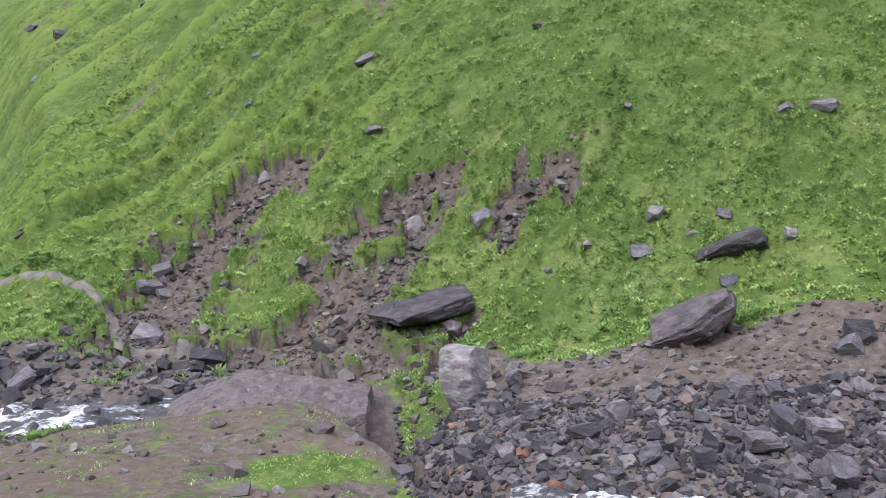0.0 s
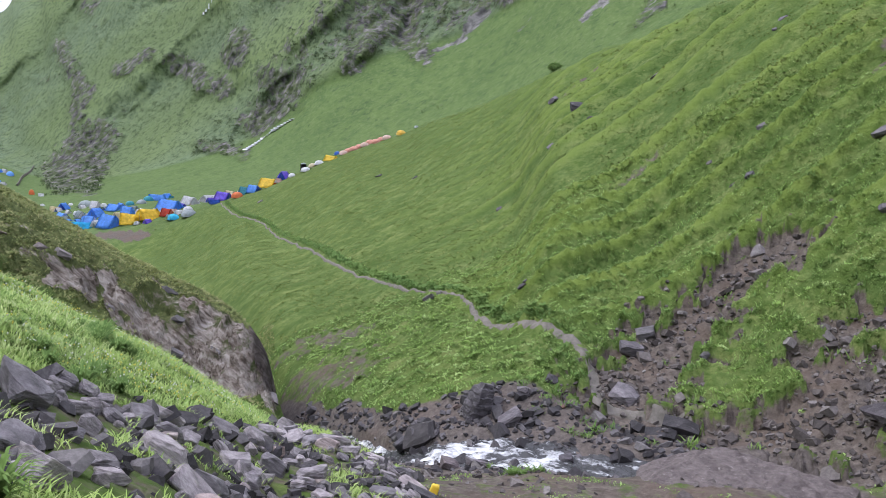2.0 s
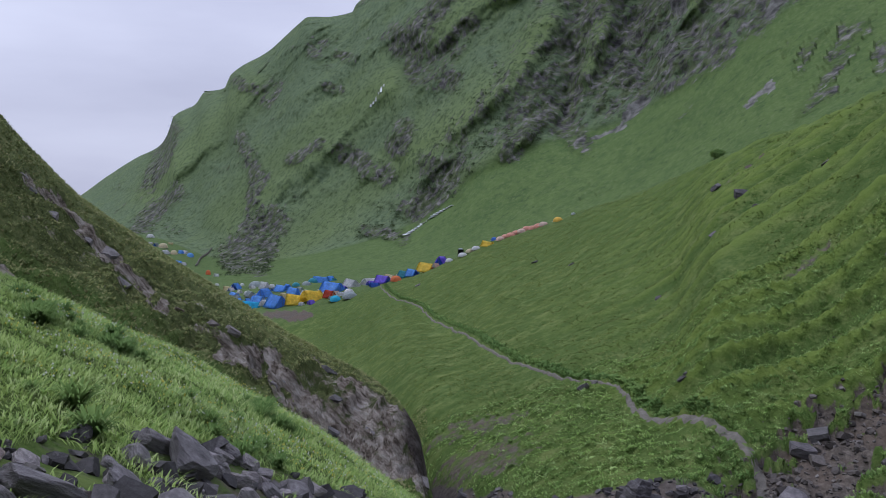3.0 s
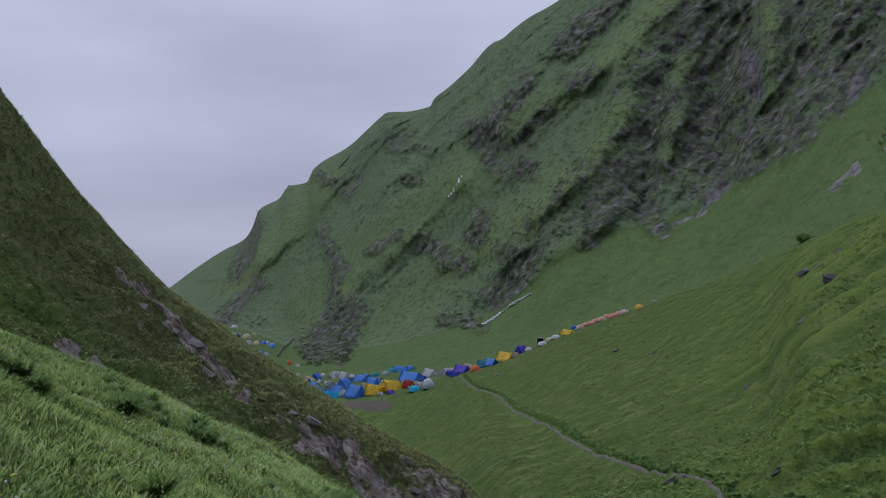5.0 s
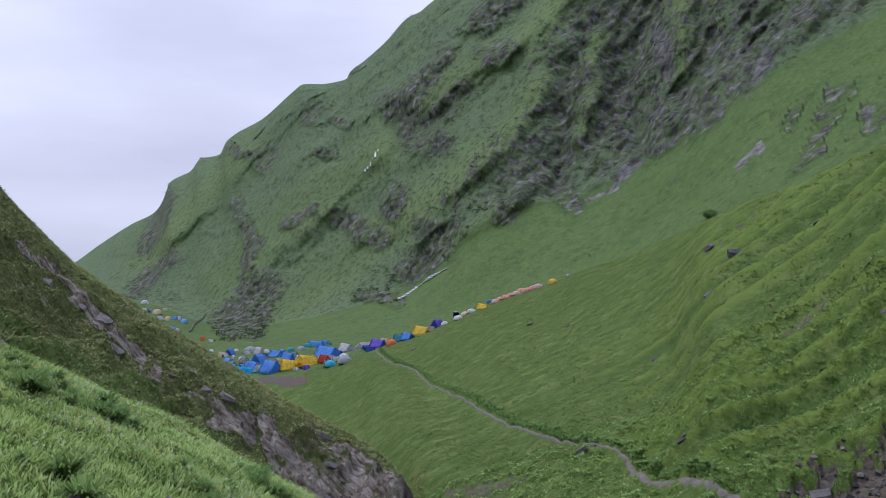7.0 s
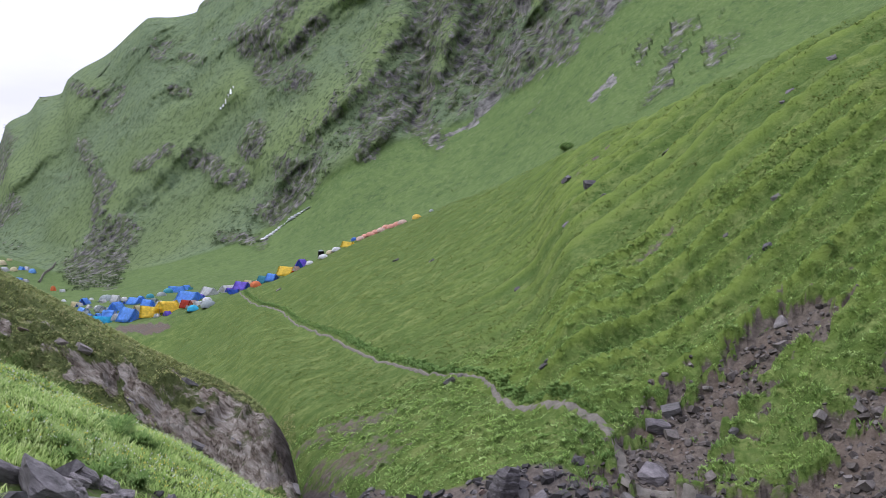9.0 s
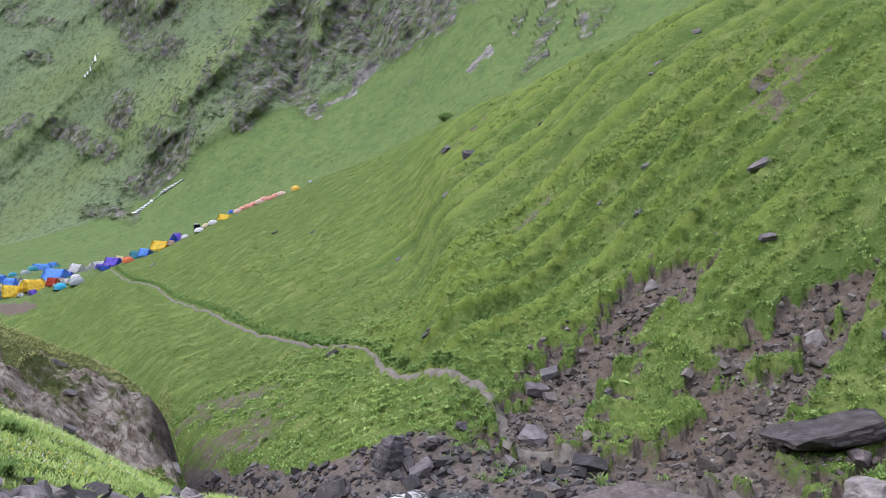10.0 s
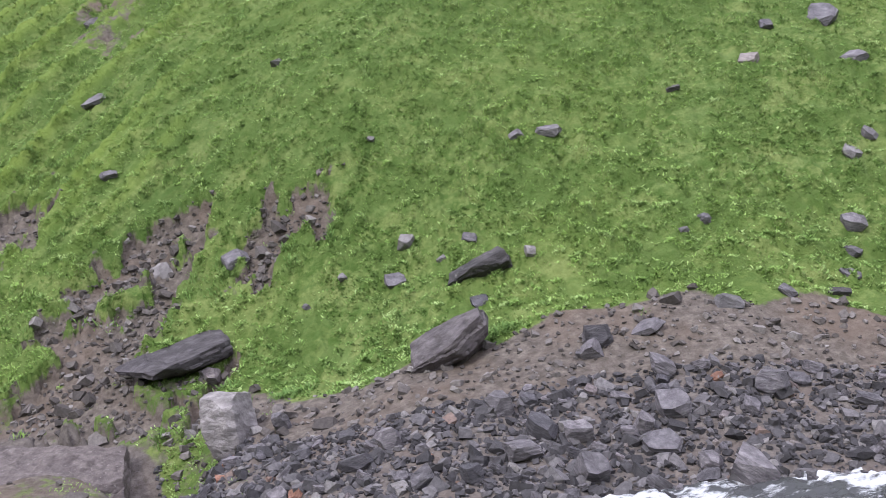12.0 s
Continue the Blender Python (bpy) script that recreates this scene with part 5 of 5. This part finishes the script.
for x, y, w, h, hue in DOME_TENTS + SMALL_TENTS:
    dome_tent(x, y, w, min(0.95 * h, 0.5 * w), hue, "tents of the camp")
for x, y, w, h, hue in RIDGE_TENTS + SLIM_TENTS:
    ridge_tent(x, y, w, h * 0.95, hue, "tents of the camp", {"yellow": "red", "red": "pink"}.get(hue, ""))
for x, y, w, h, hue in TARP_SHELTERS:
    tarp_shelter(x, y, w, h * 1.05, hue, "tents of the camp")
crowd = random.Random(12)
for x, y, w, h, hue in (RIDGE_TENTS[:19] + TARP_SHELTERS[:6]) * 2:
    away = math.hypot(x, y)
    slip, back = crowd.uniform(-5, 5), crowd.uniform(-6, 9)
    x, y = x + slip * y / away + back * x / away, y - slip * x / away + back * y / away
    hue, w = crowd.choice(("white", "white", "blue", "cyan", "grey", "navy", "white", "teal", "pale", "violet")), crowd.uniform(1.6, 3.0)
    (dome_tent, ridge_tent, tarp_shelter)[crowd.randrange(3)](x, y, w, w * crowd.uniform(0.45, 0.6), hue, "tents of the camp")
for k, (x, y, w, h, hue) in enumerate(FAR_TENTS):
    (tarp_shelter, ridge_tent, dome_tent)[k % 3](x, y, w, h * 1.05, hue, "tents of the far camp")


def cabin_tent(x, y, w, h, hue, group):
    root = tent_root("cabin_tent", x, y, 0.25, "narrow upright black toilet tent on the hill brow", group)
    q = 0.5 * w
    for a in range(4):
        c, s = math.cos(a * math.pi / 2), math.sin(a * math.pi / 2)
        pts = [(u * c - q * s, u * s + q * c, z) for u, z in ((-q, 0), (q, 0), (0.92 * q, 0.86 * h), (-0.92 * q, 0.86 * h))]
        part("wall_panel", bm_mesh("wall_panel", panel_bm(pts), CLOTH[hue]), root)
    part("roof", bm_mesh("roof", dome_bm(w * 1.02, 0.18 * h, floor=0.84 * h), CLOTH["grey"], True), root)


cabin_tent(-176.0, 207.6, 1.5, 2.3, "black", "tents of the camp")


# -- the lone shrub behind the brow --
def shrub(x, y, wide, tall):
    g = np.random.default_rng(9)
    root = new("shrub")
    root.location = (x, y, float(ground_z(x, y)) - 0.1)
    tagged(root, "dark green rounded shrub on the smooth slope", "shrub")
    for k in range(5):
        a = k * 1.257
        part("stem", bm_mesh("stem", rod_bm((0.1 * math.cos(a), 0.1 * math.sin(a), 0), (0.3 * wide * math.cos(a), 0.3 * wide * math.sin(a), 0.6 * tall), 0.06), m_dark), root)
    n = 1500
    v = g.normal(size=(n, 3))
    v /= np.linalg.norm(v, axis=1)[:, None]
    lump = 1 + 0.25 * np.sin(5 * v[:, 0] + 2) * np.cos(4 * v[:, 1])
    c = v * (g.uniform(0.55, 1, n) * lump)[:, None] * [0.5 * wide, 0.5 * wide, 0.55 * tall] + [0, 0, 0.45 * tall]
    e1, e2 = g.normal(size=(n, 3)) * 0.16, g.normal(size=(n, 3)) * 0.16
    co = np.stack([c - e1, c + e2, c + e1, c - e2], 1).reshape(-1, 3)
    part("crown", mesh_from("crown", co, np.arange(4 * n).reshape(-1, 4), m_fern), root)


shrub(-168.3, 370.6, 7.0, 3.6)


# -- loose stones past counting, and the plants --
prng = np.random.default_rng(5)


def scatter(n, b0, b1, r0, r1, near=1.0):
    """Even spread over a sector of the plan (near > 1: denser close by)."""
    b = np.radians(prng.uniform(b0, b1, n))
    r = np.sqrt(prng.uniform(0, 1, n) ** near * (r1 * r1 - r0 * r0) + r0 * r0)
    return -np.sin(b) * r, np.cos(b) * r


def keep_where(x, y, name, lo, hi=9.0, ragged=0.0):
    v = sample(ZONES[name], x, y) + ragged * prng.uniform(-1, 1, len(x))
    return (v >= lo) & (v <= hi)


# the nearest stones of the bed and of the boulder field are things of their own
def in_bed(x, y):
    r, wet = np.hypot(x, y), 0 * RADII[None, :]
    wn, wf = sample(GUIDE["wn"] + wet, x, y), sample(GUIDE["wf"] + wet, x, y)
    flowing = (r > wn + 0.5) & (r < wf - 0.1) & (np.arctan2(-x, y) < -0.35) & (prng.random(len(x)) < 0.9)
    return (sample(ZONES["gravel"], x, y) > 0.35) & ~flowing


x, y = scatter(2600, -46, 2, 17, 26)
ok = in_bed(x, y)
x, y = x[ok][:170], y[ok][:170]
for px, py in zip(x, y):
    s = float(prng.lognormal(-1.45, 0.42))
    lay_stone(RUSTY_STONES if prng.random() < 0.035 else STONES, float(px), float(py), min(s, 0.5), min(s, 0.5) * 0.62, "loose angular slate stone in the stream bed", "loose stones of the stream bed", 0.2, 35)
x, y = scatter(2200, 33, 76, 6, 25)
ok = keep_where(x, y, "soil", 0.2)
x, y = x[ok][:250], y[ok][:250]
for px, py in zip(x, y):
    s = float(prng.lognormal(-1.15, 0.45)) * (0.65 + 0.02 * math.hypot(px, py))
    lay_stone(BANK_STONES, float(px), float(py), min(s, 0.72), min(s, 0.72) * prng.uniform(0.4, 0.7), "angular slate boulder heaped on the near bank", "boulders of the near bank", 0.22, 22, "boulder")


def shards(n_kinds):
    """Vertex and face arrays of small cut stones."""
    out = []
    for _ in range(n_kinds):
        bm = cut_block(rng, 1, 1, 0.62, 5)
        bmesh.ops.triangulate(bm, faces=bm.faces[:])
        bm.verts.index_update()
        out.append((np.array([v.co[:] for v in bm.verts]), np.array([[v.index for v in f.verts] for f in bm.faces])))
        bm.free()
    return out


SHARDS = shards(8)


def stone_field(name, x, y, size, mat, label):
    co, fa, base = [], [], 0
    z = ground_z(x, y)
    kinds = prng.integers(0, len(SHARDS), len(x))
    for k in range(len(x)):
        v, f = SHARDS[kinds[k]]
        q = Euler(prng.uniform(-0.7, 0.7, 2).tolist() + [prng.uniform(0, 6.3)]).to_matrix()
        w = (v * size[k] * prng.uniform(0.7, 1.3, 3)) @ np.array(q).T
        co.append(w + (x[k], y[k], z[k] + 0.12 * size[k]))
        fa.append(f + base)
        base += len(v)
    me = mesh_from(name, np.concatenate(co), np.concatenate(fa), mat)
    return tagged(new(name, me), label, "stones", kind="stuff")


m_rubble, t, b = material("loose_rubble", 0.7)
rnd = add(t, "ShaderNodeNewGeometry").outputs["Random Per Island"]
p = place_vector(t)
c = ramp(t, rnd, (0.0, (0.025, 0.023, 0.025)), (0.5, (0.061, 0.057, 0.061)), (0.85, (0.119, 0.110, 0.115)), (0.98, (0.172, 0.160, 0.156)), (1.0, (0.139, 0.082, 0.061)))
c = mix(t, 1.0, c, ramp(t, grain(t, p, 9.0, 5, 0.7), (0.3, 0.55), (0.7, 1.35)), "MULTIPLY")
t.links.new(c, b.inputs["Base Color"])
bump(t, b, (grain(t, p, 14.0, 5, 0.7), 0.04, 0.7))

m_earthy, t, b = material("earthy_rubble", 0.8)
rnd = add(t, "ShaderNodeNewGeometry").outputs["Random Per Island"]
p = place_vector(t)
c = ramp(t, rnd, (0.0, (0.050, 0.043, 0.040)), (0.5, (0.105, 0.092, 0.086)), (0.9, (0.165, 0.148, 0.140)), (1.0, (0.22, 0.205, 0.195)))
c = mix(t, 1.0, c, ramp(t, grain(t, p, 9.0, 5, 0.7), (0.3, 0.6), (0.7, 1.3)), "MULTIPLY")
t.links.new(c, b.inputs["Base Color"])
bump(t, b, (grain(t, p, 14.0, 5, 0.7), 0.04, 0.7))

x, y = scatter(15000, -47, 3, 16.5, 28)
ok = in_bed(x, y)
x, y = x[ok][:6400], y[ok][:6400]
stone_field("stream_bed_rubble", x, y, np.clip(prng.lognormal(-2.3, 0.55, len(x)), 0.045, 0.42), m_rubble, "dense grey slate rubble of the stream bed")
x, y = scatter(30000, -47, 36, 17, 45)
ok = (sample(ZONES["soil"], x, y) > 0.3) & ~in_bed(x, y) & ((np.arctan2(-x, y) < 0.05) | (np.hypot(x, y) > 27) | (prng.random(len(x)) < 0.16))
x, y = x[ok][:2800], y[ok][:2800]
stone_field("bank_rubble", x, y, np.clip(prng.lognormal(-2.35, 0.6, len(x)), 0.04, 0.5), m_earthy, "scattered stones on bare eroded soil")
pick = prng.integers(0, len(SCARS), 1300)
ends = np.array(SCARS)[pick]
u = prng.uniform(0, 1, len(pick))
x, y = ends[:, 0] + u * (ends[:, 2] - ends[:, 0]), ends[:, 1] + u * (ends[:, 3] - ends[:, 1])
x, y = x + 0.6 * ends[:, 4] * prng.normal(size=len(u)), y + 0.6 * ends[:, 4] * prng.normal(size=len(u))
ok = sample(ZONES["soil"], x, y) > 0.4
x, y = x[ok], y[ok]
stone_field("landslip_rubble", x, y, np.clip(prng.lognormal(-2.3, 0.65, len(x)), 0.04, 0.55), m_earthy, "broken stones strewn down the landslips")
x, y = scatter(6000, 14, 44, 26, 50)
ok = keep_where(x, y, "gravel", 0.4)
x, y = x[ok][:1300], y[ok][:1300]
stone_field("shore_rubble", x, y, np.clip(prng.lognormal(-1.8, 0.5, len(x)), 0.07, 0.6), m_rubble, "wet stones in and along the stream")
x, y = scatter(7000, 33, 76, 6, 25)
ok = keep_where(x, y, "soil", 0.2)
x, y = x[ok][:600], y[ok][:600]
stone_field("near_rubble", x, y, np.clip(prng.lognormal(-1.9, 0.5, len(x)), 0.05, 0.4), m_rubble, "smaller stones between boulders of the near bank")


def blades(name, x, y, tall, wide, per, spread, mat, label, lean=0.5, category="grass", level=None):
    """Tufts of pointed leaves, one triangle pair each."""
    n = len(x)
    x, y = np.repeat(x, per), np.repeat(y, per)
    tall = np.repeat(tall, per) * prng.uniform(0.55, 1.15, n * per)
    a = prng.uniform(0, 2 * np.pi, n * per)
    off = spread * np.sqrt(prng.uniform(0, 1, n * per))
    bx, by = x + off * np.cos(a), y + off * np.sin(a)
    bz = ground_z(bx, by) - 0.03 if level is None else np.repeat(level, per)
    turn = prng.uniform(0, 2 * np.pi, n * per)
    w = wide * prng.uniform(0.6, 1.3, n * per)
    dx, dy = np.cos(turn), np.sin(turn)
    k = lean * prng.uniform(0.5, 1.3, n * per) * tall
    root = np.stack([bx, by, bz], 1)
    mid_l = np.stack([bx + dx * k * 0.5 - dy * w * 0.5, by + dy * k * 0.5 + dx * w * 0.5, bz + tall * 0.75], 1)
    mid_r = np.stack([bx + dx * k * 0.5 + dy * w * 0.5, by + dy * k * 0.5 - dx * w * 0.5, bz + tall * 0.75], 1)
    tip = np.stack([bx + dx * k, by + dy * k, bz + tall], 1)
    co = np.stack([root, mid_r, tip, mid_l], 1).reshape(-1, 3)
    i = np.arange(n * per)[:, None] * 4
    fa = np.concatenate([i + [0, 1, 3], i + [1, 2, 3]])
    return tagged(new(name, mesh_from(name, co, fa, mat)), label, category, kind="stuff")


TRAIL_STRIPS = [(*a, *b, 0.35 + 0.0022 * math.hypot(*a)) for a, b in zip(TRAIL, TRAIL[1:])]


def bare(x, y):
    return (near_strips(TRAIL_STRIPS, x, y) > 0.3) | (sample(ZONES["soil"], x, y) > 0.42 + 0.25 * perlin(x / 1.1, y / 1.1, 96)) | (sample(ZONES["gravel"], x, y) > 0.4)


# meadow across the stream
x, y = scatter(86000, -47, 46, 21, 66, 1.2)
ok = ~bare(x, y) & (np.hypot(x, y) > sample(GUIDE["wf"] + 0 * RADII[None, :], x, y) + 0.5) & (perlin(x / 1.6, y / 1.6, 97) > -0.45)
x, y = x[ok], y[ok]
ok = clumps(x, y) > prng.uniform(0.0, 0.55, len(x))
x, y = x[ok], y[ok]
blades("meadow_plants", x, y, 0.05 + 0.12 * clumps(x, y), 0.066, 7, 0.14, m_turf, "thick green leafy meadow plants on the hillside", 1.4)
# the near bank
x, y = scatter(20000, 33, 79, 6, 30, 1.2)
ok = ~((sample(ZONES["soil"], x, y) > 0.2) & (perlin(x / 1.2, y / 1.2, 99) < 0.25))
x, y = x[ok], y[ok]
blades("near_grass", x, y, 0.11 + 0.07 * (perlin(x / 1.8, y / 1.8, 100) + 0.4), 0.021, 7, 0.2, m_near, "long bright green grass on the near bank", 1.2)
x, y = scatter(7000, 33, 79, 6, 30, 1.2)
ok = (sample(ZONES["soil"], x, y) < 0.2) & (perlin(x / 1.5, y / 1.5, 106) > -0.15)
x, y = x[ok], y[ok]
blades("near_herbs", x, y, 0.06 + 0.10 * prng.random(len(x)), 0.042, 8, 0.16, m_turf, "broad-leaved herbs among the near grass", 1.4, "herbs")
x, y = scatter(2600, -5, 36, 16.5, 28)
ok = ~bare(x, y) | (perlin(x / 1.3, y / 1.3, 101) > 0.35)
x, y = x[ok], y[ok]
blades("terrace_grass", x, y, np.full(len(x), 0.07), 0.032, 6, 0.18, m_turf, "patchy short grass on the stony terrace", 1.6)
# turf round the stand
x, y = scatter(5200, -180, 180, 0.7, 9)
ok = ~((np.degrees(np.arctan2(-x, y)) > 33) & (np.degrees(np.arctan2(-x, y)) < 79) & (np.hypot(x, y) > 6))
x, y = x[ok], y[ok]
blades("stand_turf", x, y, np.full(len(x), 0.10), 0.03, 6, 0.16, m_near, "short trodden grass round the viewpoint", 1.3)
# heath on the spur
x, y = scatter(17000, 42.5, 79, 34, 76)
ok = (sample(ZONES["ledge"], x, y) < 0.42)
x, y = x[ok], y[ok]
blades("heath_plants", x, y, np.full(len(x), 0.15), 0.115, 5, 0.28, m_heath, "low dark heath shrubs covering the rocky spur", 1.5, "heath")
# the wide hill up to the brow
x, y = scatter(42000, 4, 50, 60, 285, 1.5)
ok = (perlin(x / 5, y / 5, 103) > -0.3) & ~bare(x, y) & (np.hypot(x, y) < sample(GUIDE["brow"] + 0 * RADII[None, :], x, y))
x, y = x[ok], y[ok]
blades("hill_grass", x, y, 0.08 + 0.0005 * np.hypot(x, y), 0.15, 3, 0.3, m_hill, "short green grass tufts on the wide hill", 2.0)


# longer dark grass leaning over the footpath's uphill edge, added for the cut's shade
q = prng.uniform(0, 1, 2600) * (len(TRAIL) - 8)
i = q.astype(int)
way = np.array(TRAIL)
x, y = (way[i] + (q - i)[:, None] * (way[i + 1] - way[i])).T
out = 0.45 + 0.0032 * np.hypot(x, y)
x, y = x + out * (0.62 + 0.15 * prng.normal(size=len(x))), y + out * (0.78 + 0.15 * prng.normal(size=len(x)))
blades("path_edge_grass", x, y, 0.14 + 0.0014 * np.hypot(x, y), 0.16, 4, 0.3, m_fern, "longer dark grass added as shade along the footpath's uphill edge", 1.0)


# -- dark fern clumps on the near bank --
def fern_mesh(seed):
    g = np.random.default_rng(seed)
    n = 120
    a, reach, top = g.uniform(0, 6.283, n), g.uniform(0.12, 0.55, n), g.uniform(0.18, 0.50, n)
    co, fa = [], []
    for k in range(n):
        d, s = np.array([math.cos(a[k]), math.sin(a[k]), 0]), np.array([-math.sin(a[k]), math.cos(a[k]), 0])
        base = len(co)
        for u, w in ((0.0, 0.006), (0.35, 0.020), (0.7, 0.017), (1.0, 0.003)):
            c = d * reach[k] * u + np.array([0, 0, top[k] * math.sin(u * 2.0)])
            co += [c + s * w, c - s * w]
        fa += [(base + 2 * q, base + 2 * q + 1, base + 2 * q + 3, base + 2 * q + 2) for q in range(3)]
    return mesh_from("fern", np.array(co), np.array(fa), m_fern, True)


FERNS = [fern_mesh(s) for s in (1, 2, 3)]
x, y = scatter(400, 50, 78, 7, 24)
ok = (perlin(x / 4, y / 4, 110) > 0.12) & ~keep_where(x, y, "soil", 0.2)
for px, py in list(zip(x[ok], y[ok]))[:70]:
    ob = new("fern", FERNS[rng.randrange(3)])
    size = rng.uniform(0.4, 0.95)
    ob.scale, ob.rotation_euler = (size, size, size), (0, 0, rng.uniform(0, 6.28))
    ob.location = (px, py, float(ground_z(px, py)) - 0.03)
    tagged(ob, "dark green bushy fern clump in the grass", "fern", "ferns of the near bank")

# -- small pale and yellow flowers among the grass --
for name, mat, n, label in (("yellow_flowers", m_yellow_flower, 1700, "tiny yellow flowers scattered in near grass"), ("white_flowers", m_white_flower, 1700, "tiny white flower heads scattered in near grass")):
    x, y = scatter(n * 2, 40, 78, 6, 24)
    ok = (perlin(x / 3, y / 3, 115 + n) > 0.15) & (sample(ZONES["soil"], x, y) < 0.1)
    x, y = x[ok], y[ok]
    z = ground_z(x, y) + prng.uniform(0.12, 0.30, len(x))
    s = prng.uniform(0.009, 0.022, len(x))
    c = np.stack([x, y, z], 1)
    ex, ey, ez = np.eye(3)
    co = np.stack([c + s[:, None] * v for v in (ex, -ex, ey, -ey, ez, -ez)], 1).reshape(-1, 3)
    i = np.arange(len(x))[:, None] * 6
    fa = np.concatenate([i + list(f) for f in ((0, 2, 4), (2, 1, 4), (1, 3, 4), (3, 0, 4), (2, 0, 5), (1, 2, 5), (3, 1, 5), (0, 3, 5))])
    tagged(new(name, mesh_from(name, co, fa, mat)), label, "flowers", kind="stuff")

# -- darker leafy clumps along the landslip edges and in the meadow --
x, y = scatter(9000, -30, 28, 26, 62)
rim = near_strips([(a, b, c, d, w * 1.5) for a, b, c, d, w in SCARS], x, y, 0.8)
ok = ((rim > 0.05) & (rim < 0.75) & (perlin(x / 1.2, y / 1.2, 120) > 0.0)) | (perlin(x / 2.2, y / 2.2, 121) > 0.62)
x, y = x[ok][:1500], y[ok][:1500]
blades("herb_clumps", x, y, prng.uniform(0.12, 0.30, len(x)), 0.055, 16, 0.24, m_fern, "darker leafy herb clumps along landslip edges", 1.2, "herbs")
# -- scrub on the far mountainside --
spot = np.argwhere((CRAG > 0.15) & (CRAG < 0.95) & (RADII > 560)[None, :] & (RADII < 1250)[None, :] & (BEARINGS > 20)[:, None] & (BEARINGS < 62)[:, None])
spot = spot[prng.permutation(len(spot))[:2600]]
i, j = spot[:, 0], spot[:, 1]
x, y, z = GX[i, j] * SHRINK[i, j], GY[i, j] * SHRINK[i, j], HEIGHT[i, j] * SHRINK[i, j]
x, y = x + prng.uniform(-1.2, 1.2, len(x)), y + prng.uniform(-1.2, 1.2, len(x))
blades("far_scrub", x, y, prng.uniform(0.7, 1.9, len(x)), 0.8, 9, 1.9, m_scrub, "dark scrub scattered over the far mountainside", 0.9, "scrub", z)
